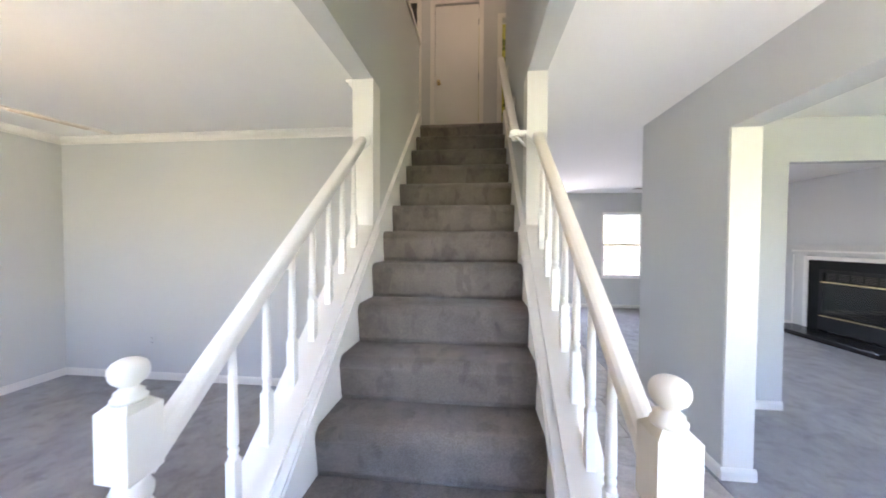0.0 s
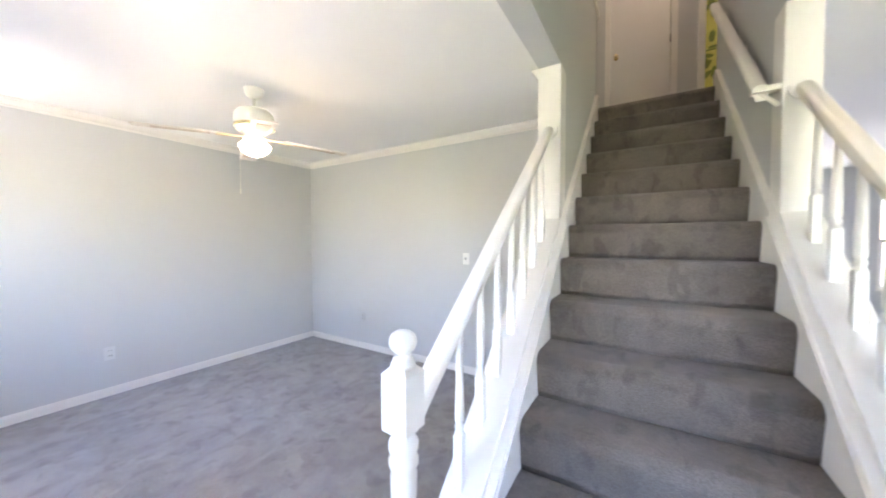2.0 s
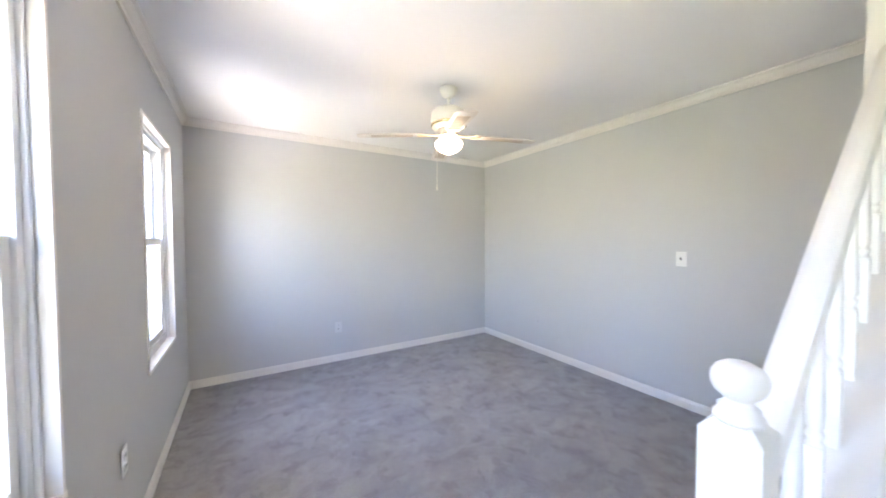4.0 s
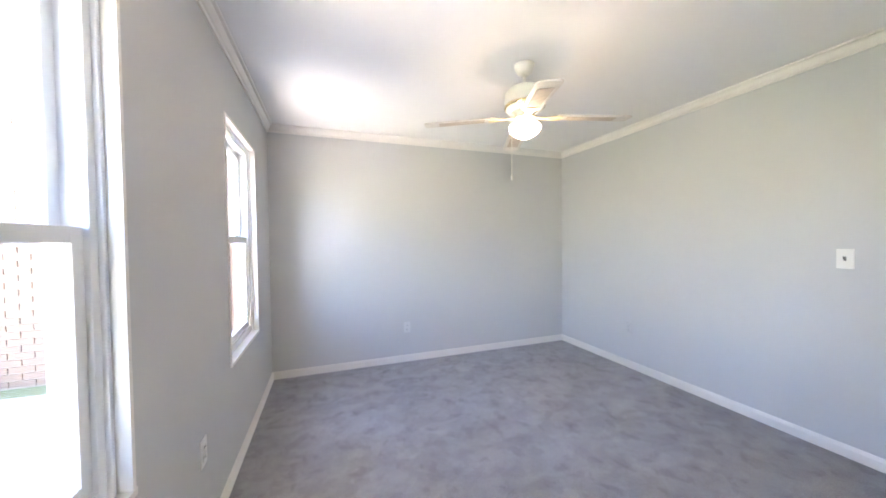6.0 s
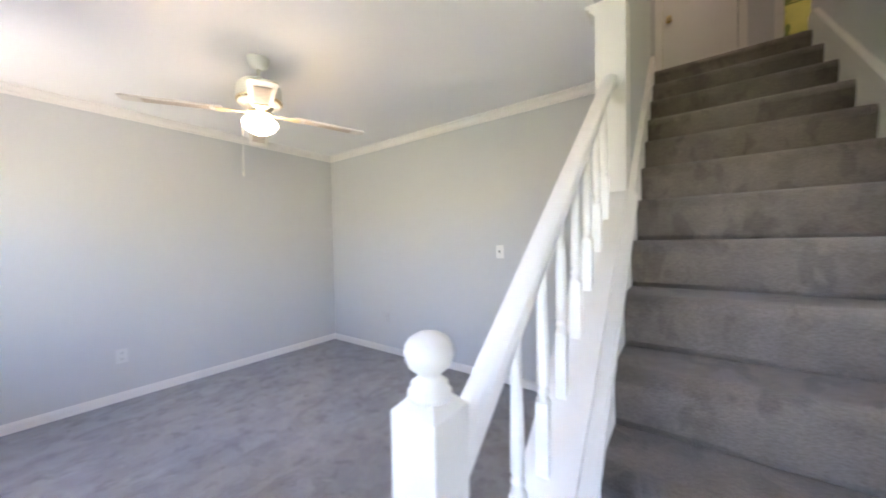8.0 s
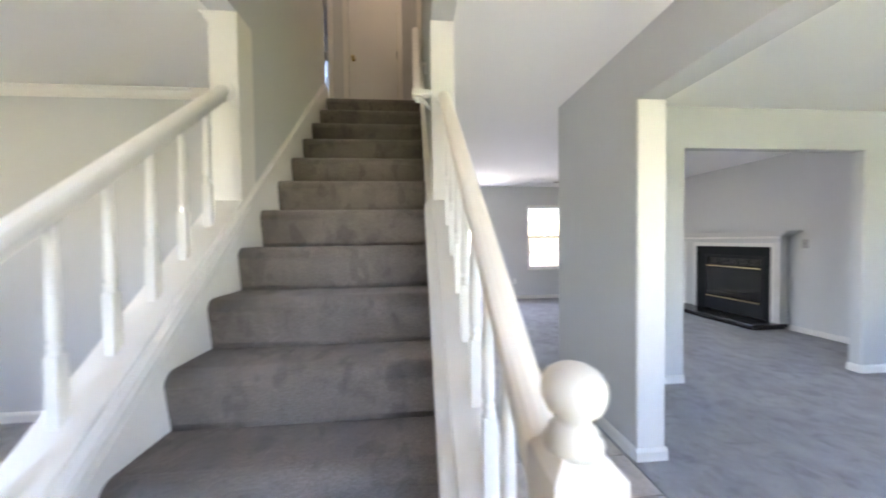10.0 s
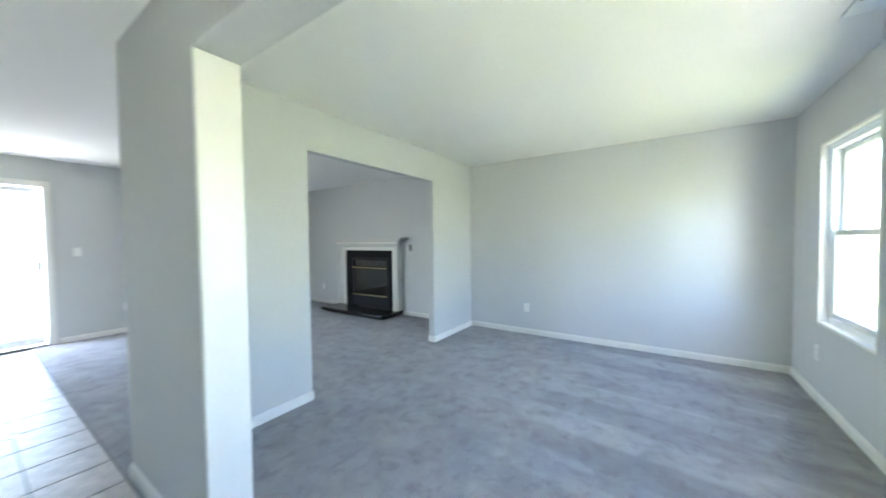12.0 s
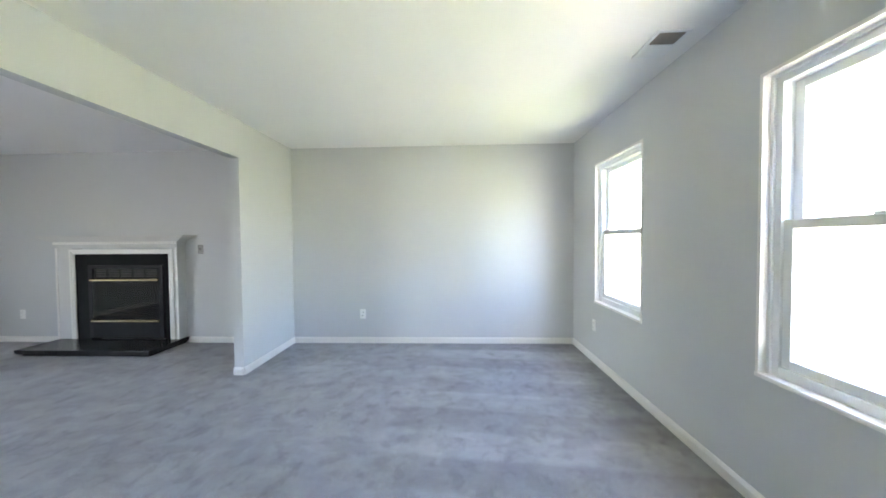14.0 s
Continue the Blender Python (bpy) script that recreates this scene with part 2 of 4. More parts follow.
def lathe(bm, profile, cx=0.0, cy=0.0, seg=20):
    """A turned shape about a vertical line: profile of (radius, z) from below upwards."""
    rings = [[bm.verts.new((cx + r * math.cos(2 * math.pi * i / seg), cy + r * math.sin(2 * math.pi * i / seg), z)) for i in range(seg)] for r, z in profile]
    for a, b in zip(rings, rings[1:]):
        for i in range(seg):
            f = bm.faces.new((a[i], a[(i + 1) % seg], b[(i + 1) % seg], b[i]))
            f.smooth = True
    bm.faces.new(rings[0][::-1]), bm.faces.new(rings[-1])
    return bm


def rod(bm, a, b, radius, seg=10):
    a, b = Vector(a), Vector(b)
    turn = (b - a).to_track_quat("Z", "Y").to_matrix()
    ends = [[bm.verts.new(p + turn @ Vector((radius * math.cos(2 * math.pi * i / seg), radius * math.sin(2 * math.pi * i / seg), 0))) for i in range(seg)] for p in (a, b)]
    for i in range(seg):
        bm.faces.new((ends[0][i], ends[0][(i + 1) % seg], ends[1][(i + 1) % seg], ends[1][i])).smooth = True
    bm.faces.new(ends[0][::-1]), bm.faces.new(ends[1])
    return bm


def part(name, bm, material, parent=None, label=""):
    me = bpy.data.meshes.new(name)
    bm.to_mesh(me)
    bm.free()
    me.materials.append(material)
    ob = new(name, me)
    if parent:
        ob.parent = parent
        ob.matrix_parent_inverse = parent.matrix_world.inverted()
    return tagged(ob, label)


def structure(name, bm, material, label="", category=""):
    return tagged(part(name, bm, material), label, category, kind="structure")


def base(name, place, label, category, group="", kind=""):
    ob = new(name)
    ob.empty_display_size = 0.1
    ob.matrix_world = Matrix.Translation(place)
    bpy.context.view_layer.update()
    return tagged(ob, label, category, group, kind)


def pierced(bm, axis, at0, at1, a0, a1, z0, z1, holes=()):
    """A wall between at0 and at1 across the axis ("x" or "y"), with rectangular holes (a0, a1, z0, z1) right through it."""
    cuts = sorted({a0, a1, *(h[0] for h in holes), *(h[1] for h in holes)})
    levels = sorted({z0, z1, *(h[2] for h in holes), *(h[3] for h in holes)})
    solid = lambda i, j: 0 <= i < len(cuts) - 1 and 0 <= j < len(levels) - 1 and not any(h[0] <= (cuts[i] + cuts[i + 1]) / 2 <= h[1] and h[2] <= (levels[j] + levels[j + 1]) / 2 <= h[3] for h in holes)
    seen = {}

    def v(d, a, z):
        p = (d, a, z) if axis == "x" else (a, d, z)
        if p not in seen:
            seen[p] = bm.verts.new(p)
        return seen[p]
    for i in range(len(cuts) - 1):
        for j in range(len(levels) - 1):
            if not solid(i, j):
                continue
            p, q, r, s = cuts[i], cuts[i + 1], levels[j], levels[j + 1]
            for d in (at0, at1):
                bm.faces.new((v(d, p, r), v(d, q, r), v(d, q, s), v(d, p, s)))
            for (ni, nj), (b, c) in {(i - 1, j): ((p, r), (p, s)), (i + 1, j): ((q, r), (q, s)), (i, j - 1): ((p, r), (q, r)), (i, j + 1): ((p, s), (q, s))}.items():
                if not solid(ni, nj):
                    bm.faces.new((v(at0, *b), v(at0, *c), v(at1, *c), v(at1, *b)))
    bmesh.ops.recalc_face_normals(bm, faces=bm.faces)
    return bm


# ---- plan ----
XW, XE, YS, YN = -4.04, 5.39, -1.375, 6.22
YB, YH = 1.985, 2.047
H, HL, UP, TOP = 2.396, 2.398, 2.65, 5.1
LX, RX = -0.515, 0.432         # faces of the two stair walls
LXO, RXO = -0.642, 0.546       # their outer faces
POST = 1.10
XB0, XB1 = 1.576, 1.746        # stub wall and beam
T = 0.15
SILL, HEAD = 0.618, 2.005
SOUTH_WINDOWS = [(-3.44, -2.665), (-1.715, -0.94), (2.19, 3.012), (3.955, 4.79)]
NORTH_WINDOWS = [(2.73, 3.58), (3.594, 4.444)]
DOOR = (0.85, 1.70, 0.0, 2.04)

# ground floor
structure("floor", slab(XW - T, XE + T, YS - T, YN + T, -0.25, -0.012), GROUT, "concrete slab under carpet and tile", "floor")
TX0, TX1, TY0 = 0.293, 1.552, -0.336
bm = bmesh.new()
box(bm, XW, TX0, YS, YN, -0.012, 0.0)
box(bm, TX0, TX1, YS, TY0, -0.012, 0.0)
box(bm, TX1, XE, YS, YN, -0.012, 0.0)
structure("carpet", bm, CARPET, "grey cut-pile wall-to-wall carpet with brushed patches", "carpet")

# outer walls
PATIO = (0.56, 1.36, 0.02, 2.03)
lower = [(a, b, SILL, HEAD) for a, b in SOUTH_WINDOWS] + [PATIO]
structure("wall_south", pierced(bmesh.new(), "y", YS - T, YS, XW - T, XE + T, -0.25, TOP, lower), WALL, "pale grey painted wall with four windows", "wall")
structure("wall_west", slab(XW - T, XW, YS, YN, -0.25, TOP), WALL, "plain pale grey painted wall", "wall")
structure("wall_east", slab(XE, XE + T, YS, YN, -0.25, TOP), WALL, "pale grey painted wall behind the fireplace", "wall")
UPWIN = (-2.10, -1.30, 4.20, 4.95)
structure("wall_north", pierced(bmesh.new(), "y", YN, YN + T, XW - T, XE + T, -0.25, TOP, [DOOR, UPWIN] + [(a, b, SILL, HEAD) for a, b in NORTH_WINDOWS]), WALL, "grey wall with an open front door", "wall")
structure("roof", slab(XW - 0.5, XE + 0.5, YS - 0.5, YN + 0.5, TOP + 0.1, TOP + 0.25), SIDING, "flat closed roof over the house", "roof")

# inner walls
structure("wall_back", slab(XW, LXO, YB, YB + 0.11, 0, HL), WALL, "pale grey wall with a light switch", "wall")
bm = prism(bmesh.new(), [(POST, 0), (3.67, 0), (3.67, UP - 0.02), (2.70, UP - 0.02), (2.70, 3.56), (0.0, 3.56), (0.0, H), (POST, H)], LXO, LX)
structure("wall_stair_left", bm, WALL, "pale grey stair wall topped by a half wall", "wall")
structure("half_wall_cap", slab(LXO - 0.02, LX + 0.02, 0.0, 2.73, 3.56, 3.60, 0.006), TRIM, "white wooden cap on the half wall", "trim")
bm = prism(bmesh.new(), [(POST, 0), (3.67, 0), (3.67, UP - 0.02), (2.78, UP - 0.02), (2.78, TOP), (0.0, TOP), (0.0, H), (POST, H)], RX, RXO)
structure("wall_stair_right", bm, WALL, "pale grey wall between staircase and hall", "wall")
structure("wall_stub", slab(XB0, XB1, 1.15, YH + 0.09, 0, H), WALL, "short grey wall end beside the tiled hall", "wall")
structure("column_trim", slab(XB0 + 0.002, XB1 - 0.002, 1.135, 1.15, 0, 2.045, 0.003), TRIM, "white board on the wall end", "trim")
structure("beam", slab(XB0, XB1, YS, 1.15, 2.048, H), WALL, "dropped grey beam over the wide opening", "beam")
structure("wall_header", pierced(bmesh.new(), "y", YH, YH + 0.09, XB1, XE, 0, H, [(2.66, 4.42, -1, 2.045)]), WALL, "grey wall with a wide plain opening", "wall")
structure("wall_kitchen_west", slab(-2.1, -2.0, YB + 0.11, YN, 0, H), WALL, "plain wall closing the kitchen", "wall")

# ceilings, with the open stairwell between the stair walls
bm = bmesh.new()
box(bm, XW, LXO, YS, YB + 0.05, HL, HL + 0.1)
box(bm, XW, LXO, YB + 0.05, YN, H, H + 0.1)
box(bm, RXO, XE, YS, YN, H, H + 0.1)
box(bm, LXO, RXO, YS, 0.0, H, H + 0.1)
box(bm, LXO, RXO, 3.67, YN, H, H + 0.1)
structure("ceiling", bm, CEIL, "smooth off-white painted ceiling", "ceiling")
structure("ceiling_upstairs", slab(XW, XE, YS, YN, TOP, TOP + 0.1), CEIL, "off-white ceiling over the upper landing", "ceiling")
bm = bmesh.new()
box(bm, XW, LXO, 2.70, YN, UP - 0.02, UP)
box(bm, LXO, RXO, 2.70, YN, UP - 0.02, UP)
box(bm, RXO, XE, 2.70, YN, UP - 0.02, UP)
structure("floor_upstairs", bm, SHADEDCARPET, "grey carpet of the upper landing", "floor")
UPDOOR = (-0.47, 0.145, UP, 4.66)
structure("wall_landing", pierced(bmesh.new(), "y", 3.67, 3.77, XW, 3.0, UP, TOP, [UPDOOR, (-1.6, -0.72, UP, 4.70), (0.455, 1.05, UP, 4.42)]), WALL, "warm-lit grey wall of the upper landing", "wall")
structure("wall_yellow_room", slab(-0.6, 3.0, 4.85, 4.95, UP, TOP), YELLOW, "yellow papered wall of an upstairs room", "wall")
structure("wall_upstairs_divider", slab(-0.66, -0.6, 3.77, 6.2, UP, TOP), WALL, "plain wall between two upstairs rooms", "wall")


# ---- trims ----
def run_of(name, profile, points, material, label, category):
    """Short mouldings with a profile of (out, z) along straight pieces (x0, y0, x1, y1, inward normal)."""
    for x0, y0, x1, y1, nx, ny in points:
        bm = bmesh.new()
        if nx:
            prism(bm, [(x0 + nx * o, z) for o, z in profile], min(y0, y1), max(y0, y1), "y")
        else:
            prism(bm, [(y0 + ny * o, z) for o, z in profile], min(x0, x1), max(x0, x1), "x")
        structure(name, bm, material, label, category)


BASE_PROFILE = [(0, 0), (0.014, 0), (0.014, 0.052), (0.009, 0.064), (0.005, 0.072), (0, 0.072)]
run_of("baseboard", BASE_PROFILE, [
    (XW, YS, XW, YB, 1, 0), (XW, YB, LXO, YB, 0, -1), (XW, YS, PATIO[0], YS, 0, 1), (PATIO[1], YS, XB0, YS, 0, 1), (XB1, YS, XE, YS, 0, 1), (XE, YS, XE, YH, -1, 0),
    (XB1, YH, 2.66, YH, 0, -1), (4.42, YH, XE, YH, 0, -1), (4.42, YH, 4.42, YH + 0.09, -1, 0), (2.66, YH, 2.66, YH + 0.09, 1, 0),
    (XB0, 1.15, XB0, YH + 0.09, -1, 0), (XB1, 1.15, XB1, YH, 1, 0), (XB0 - 0.012, 1.137, XB1 + 0.012, 1.137, 0, -1),
    (XE, YH + 0.09, XE, 3.393, -1, 0), (XE, 4.976, XE, YN, -1, 0), (1.79, YN, XE, YN, 0, -1), (-2.0, YN, 0.72, YN, 0, -1),
    (RXO, POST, RXO, 1.90, 1, 0), (RXO, 2.74, RXO, 3.67, 1, 0), (XB1, YH + 0.09, 2.66, YH + 0.09, 0, 1), (4.42, YH + 0.09, XE, YH + 0.09, 0, 1),
], TRIM, "white painted wooden baseboard", "baseboard")
CROWN = [(0, HL), (0, HL - 0.066), (0.012, HL - 0.066), (0.014, HL - 0.050), (0.024, HL - 0.042), (0.036, HL - 0.024), (0.038, HL - 0.012), (0.055, HL - 0.012), (0.055, HL)]
run_of("crown_moulding", CROWN, [(XW, YS, XW, YB, 1, 0), (XW, YB, LXO, YB, 0, -1), (XW, YS, LXO, YS, 0, 1)], TRIM, "white stepped crown moulding under the ceiling", "moulding")


# ---- windows ----
def window(number, a0, a1, y, inward, z0=SILL, z1=HEAD, label="white vinyl single-hung window with bright panes", muntins=False, glazing=None):
    """A single-hung window in a wall at y whose room side faces inward (+1 or -1 along y)."""
    w = base("window_%d" % number, ((a0 + a1) / 2, y, z0), label, "window", kind="structure")
    o = -inward
    yy = lambda d0, d1: sorted((y + o * d0, y + o * d1))
    # liner of the reveal
    bm = bmesh.new()
    p, q = yy(-0.006, T)
    box(bm, a0 + 0.0, a0 + 0.016, p, q, z0 + 0.016, z1 - 0.016), box(bm, a1 - 0.016, a1, p, q, z0 + 0.016, z1 - 0.016)
    box(bm, a0, a1, p, q, z1 - 0.016, z1)
    part("reveal", bm, TRIM, w)
    p, q = yy(-0.009, T)
    part("window_sill", slab(a0 - 0.003, a1 + 0.003, p, q, z0 - 0.004, z0 + 0.016, 0.003), TRIM, w)
    l, r, b, t = a0 + 0.016, a1 - 0.016, z0 + 0.016, z1 - 0.016
    fw, sw = (0.020, 0.022) if muntins else (0.045, 0.040)
    p, q = yy(0.040, 0.130)
    bm = bmesh.new()
    box(bm, l, l + fw, p, q, b, t, 0.003), box(bm, r - fw, r, p, q, b, t, 0.003)
    box(bm, l + fw, r - fw, p, q, t - fw, t, 0.003), box(bm, l + fw, r - fw, p, q, b, b + fw, 0.003)
    p2, q2 = yy(0.028, 0.042)
    box(bm, l, l + 0.016, p2, q2, b, t, 0.003), box(bm, r - 0.016, r, p2, q2, b, t, 0.003), box(bm, l + 0.016, r - 0.016, p2, q2, t - 0.016, t, 0.003)
    part("window_frame", bm, VINYL, w)
    mid = (z0 + z1) / 2 + 0.01
    l, r, b, t = l + fw, r - fw, b + fw, t - fw
    for name, s0, s1, d in (("upper_sash", mid - 0.018, t, 0.092), ("lower_sash", b, mid + 0.018, 0.052)):
        p, q = yy(d, d + 0.034)
        bm = bmesh.new()
        box(bm, l, l + sw, p, q, s0, s1, 0.003), box(bm, r - sw, r, p, q, s0, s1, 0.003)
        box(bm, l + sw, r - sw, p, q, s0, s0 + sw, 0.003), box(bm, l + sw, r - sw, p, q, s1 - sw, s1, 0.003)
        sash = part(name, bm, VINYL, w)
        g, h = yy(d + 0.012, d + 0.016)
        pane = part("pane", slab(l + sw, r - sw, g, h, s0 + sw, s1 - sw), glazing if glazing and (muntins or name == "lower_sash") else GLASS, sash)
        pane.visible_shadow = False
        if muntins:
            bm = bmesh.new()
            c = (s0 + s1) / 2
            box(bm, l + sw, r - sw, p + 0.006, p + 0.010, c - 0.005, c + 0.005)
            part("muntin", bm, VINYL, sash)
    p, q = yy(0.040, 0.056)
    bm = slab((l + r) / 2 - 0.03, (l + r) / 2 + 0.03, p, q, mid + 0.018, mid + 0.030, 0.003)
    part("sash_lock", bm, VINYL, w)
    return w


for i, (a, b) in enumerate(SOUTH_WINDOWS):
    window(i + 1, a, b, YS, 1, glazing=DULLGLASS if i < 2 else None)
for i, (a, b) in enumerate(NORTH_WINDOWS):
    window(i + 5, a, b, YN, -1, label="white twin window with thin bars facing the street", muntins=True, glazing=DIMMED)
window(7, UPWIN[0], UPWIN[1], YN, -1, UPWIN[2], UPWIN[3], "small white upstairs window with a half-drawn blind")
blind = base("window_blind", (-1.7, YN - 0.02, 4.30), "pale half-drawn roller blind at an upstairs window", "blind")
part("blind_sheet", slab(UPWIN[0] + 0.02, UPWIN[1] - 0.02, YN + 0.02, YN + 0.026, 4.33, 4.93), BLIND, blind)
part("blind_rail", slab(UPWIN[0] + 0.02, UPWIN[1] - 0.02, YN + 0.012, YN + 0.032, 4.30, 4.33, 0.004), VINYL, blind)


# ---- doors ----
def panel_door(width, height, thick, material, name, place, angle, label, panels=((0.12, 0.42, 0.10), (0.50, 0.92, 0.10))):
    """A door leaf hinged at its own origin, lying along +x, with raised panels on both faces."""
    d = base(name, (0, 0, 0), label, "door")
    bm = slab(0.0, width, -thick / 2, thick / 2, 0.01, height, 0.002)
    leaf = part("leaf", bm, material, d)
    for z0, z1, side in panels:
        for k in range(2):
            x0 = width * (0.14 + 0.40 * k)
            x1 = x0 + width * 0.32
            for s in (-1, 1):
                y0, y1 = sorted((s * thick / 2, s * (thick / 2 + 0.006)))
                part("panel", slab(x0, x1, y0, y1, height * z0, height * z1, 0.004), material, d)
    d.matrix_world = Matrix.Translation(place) @ pose(0, 0, 0, 0, 0, angle)
    return d


def knob(parent, x, y, z, material, side):
    bm = bmesh.new()
    rod(bm, (x, y, z), (x, y + side * 0.012, z), 0.028, 16)
    rod(bm, (x, y + side * 0.012, z), (x, y + side * 0.045, z), 0.010, 10)
    bmesh.ops.create_uvsphere(bm, u_segments=16, v_segments=10, radius=0.027, matrix=Matrix.Translation((x, y + side * 0.058, z)))
    ob = part("door_knob", bm, material)
    ob.parent = parent
    return ob


def casing(name, a0, a1, z0, z1, at, axis, out, width=0.062, depth=0.016, label="white door casing"):
    """Three boards round an opening in a wall plane; out: the side they stand proud on."""
    d0, d1 = sorted((at, at + out * depth))
    bm = bmesh.new()
    for p, q, r, s in ((a0 - width, a0, z0, z1 + width), (a1, a1 + width, z0, z1 + width), (a0, a1, z1, z1 + width)):
        if axis == "x":
            box(bm, d0, d1, p, q, r, s, 0.004)
        else:
            box(bm, p, q, d0, d1, r, s, 0.004)
    return structure(name, bm, TRIM, label, "trim")


# front door, standing open
front = panel_door(0.89, 2.02, 0.044, DOORPAINT, "front_door", (DOOR[0] + 0.005, YN - 0.03, 0.0), -91.0, "white panelled front door standing open with dark knobs")
knob(front, 0.83, 0.022, 0.92, NICKEL, 1), knob(front, 0.83, -0.022, 0.92, NICKEL, -1)
bm = bmesh.new()
rod(bm, (0.83, -0.040, 1.06), (0.83, 0.040, 1.06), 0.027, 14)
ob = part("deadbolt", bm, BRASS)
ob.parent = front
for z in (0.25, 1.0, 1.8):
    ob = part("hinge", slab(-0.012, 0.03, -0.030, -0.022, z - 0.045, z + 0.045, 0.002), BRASS)
    ob.parent = front
casing("front_door_casing", DOOR[0], DOOR[1], 0, DOOR[3], YN, "y", -1, 0.07)
storm = base("storm_door", (1.25, YN + 0.10, 0), "closed white storm door with a full glass panel", "door")
bm = bmesh.new()
SD0, SD1 = DOOR[0] + 0.01, DOOR[1] - 0.01
box(bm, SD0, SD0 + 0.05, YN + 0.09, YN + 0.12, 0.03, 2.03, 0.004), box(bm, SD1 - 0.05, SD1, YN + 0.09, YN + 0.12, 0.03, 2.03, 0.004)
box(bm, SD0 + 0.05, SD1 - 0.05, YN + 0.09, YN + 0.12, 1.97, 2.03, 0.004), box(bm, SD0 + 0.05, SD1 - 0.05, YN + 0.09, YN + 0.12, 0.03, 0.12, 0.004)
part("storm_frame", bm, VINYL, storm)
pane = part("pane", slab(SD0 + 0.05, SD1 - 0.05, YN + 0.103, YN + 0.107, 0.12, 1.97), STORMGLASS, storm)
pane.visible_shadow = False
part("lever", slab(SD1 - 0.06, SD1 - 0.02, YN + 0.06, YN + 0.09, 0.98, 1.08, 0.004), NICKEL, storm)
structure("threshold", slab(DOOR[0], DOOR[1], YN - 0.01, YN + T, -0.012, 0.018, 0.003), NICKEL, "dark metal door threshold", "threshold")

# unseen glass door to the patio, assumed from the light, placed to brighten the hall
patio_door = base("door_1", (0.96, YS, 0), "unseen white half-glazed patio door placed for its light", "door", kind="structure")
bm = bmesh.new()
box(bm, PATIO[0], PATIO[0] + 0.05, YS - 0.13, YS, 0.02, 2.03, 0.004), box(bm, PATIO[1] - 0.05, PATIO[1], YS - 0.13, YS, 0.02, 2.03, 0.004)
box(bm, PATIO[0] + 0.05, PATIO[1] - 0.05, YS - 0.13, YS, 1.98, 2.03, 0.004), box(bm, PATIO[0] + 0.05, PATIO[1] - 0.05, YS - 0.13, YS, 0.02, 0.06, 0.004)
part("door_frame", bm, VINYL, patio_door)
for x0, x1, d in ((PATIO[0] + 0.05, PATIO[1] - 0.05, 0.06),):
    bm = bmesh.new()
    box(bm, x0, x0 + 0.07, YS - d - 0.03, YS - d, 0.06, 1.98, 0.004), box(bm, x1 - 0.07, x1, YS - d - 0.03, YS - d, 0.06, 1.98, 0.004)
    box(bm, x0 + 0.07, x1 - 0.07, YS - d - 0.03, YS - d, 1.91, 1.98, 0.004), box(bm, x0 + 0.07, x1 - 0.07, YS - d - 0.03, YS - d, 0.06, 0.15, 0.004)
    leaf = part("door_leaf", bm, VINYL, patio_door)
    part("panel", slab(x0 + 0.07, x1 - 0.07, YS - d - 0.025, YS - d - 0.006, 0.15, 0.66), VINYL, leaf)
    part("lock_rail", slab(x0 + 0.07, x1 - 0.07, YS - d - 0.03, YS - d, 0.66, 0.75, 0.004), VINYL, leaf)
    pane = part("pane", slab(x0 + 0.07, x1 - 0.07, YS - d - 0.018, YS - d - 0.012, 0.75, 1.91), GLASS, leaf)
    pane.visible_shadow = False

# closet door on the upper landing
closet = panel_door(UPDOOR[1] - UPDOOR[0] - 0.01, UPDOOR[3] - UPDOOR[2] - 0.02, 0.035, DOORPAINT, "closet_door", (UPDOOR[0] + 0.005, 3.70, UP + 0.005), 0, "plain white closet door with brass knob on the landing", ())
knob(closet, 0.055, -0.018, 0.93, BRASS, -1)
for z in (0.25, 1.0, 1.75):
    ob = part("hinge", slab(0.598, 0.612, -0.026, -0.018, z - 0.045, z + 0.045, 0.002), NICKEL)
    ob.parent = closet
casing("closet_casing", UPDOOR[0], UPDOOR[1], UP, UPDOOR[3], 3.67, "y", -1)
casing("landing_doorway_casing", -1.6, -0.72, UP, 4.70, 3.67, "y", -1)
casing("yellow_room_casing", 0.455, 1.05, UP, 4.42, 3.67, "y", -1)

# closet door in the hall
HD = (1.97, 2.67, 2.03)
hall_door = panel_door(0.69, 2.02, 0.012, DOORPAINT, "hall_closet_door", (RXO + 0.007, HD[0] + 0.005, 0.0), 90, "white hall closet door with dark knob and brass hinges")
knob(hall_door, 0.06, -0.006, 0.95, NICKEL, -1)
for z in (0.25, 1.05, 1.8):
    ob = part("hinge", slab(0.672, 0.700, -0.020, -0.008, z - 0.05, z + 0.05, 0.003), BRASS)
    ob.parent = hall_door
casing("hall_closet_casing", HD[0], HD[1], 0, HD[2], RXO, "x", 1, 0.062, 0.018)


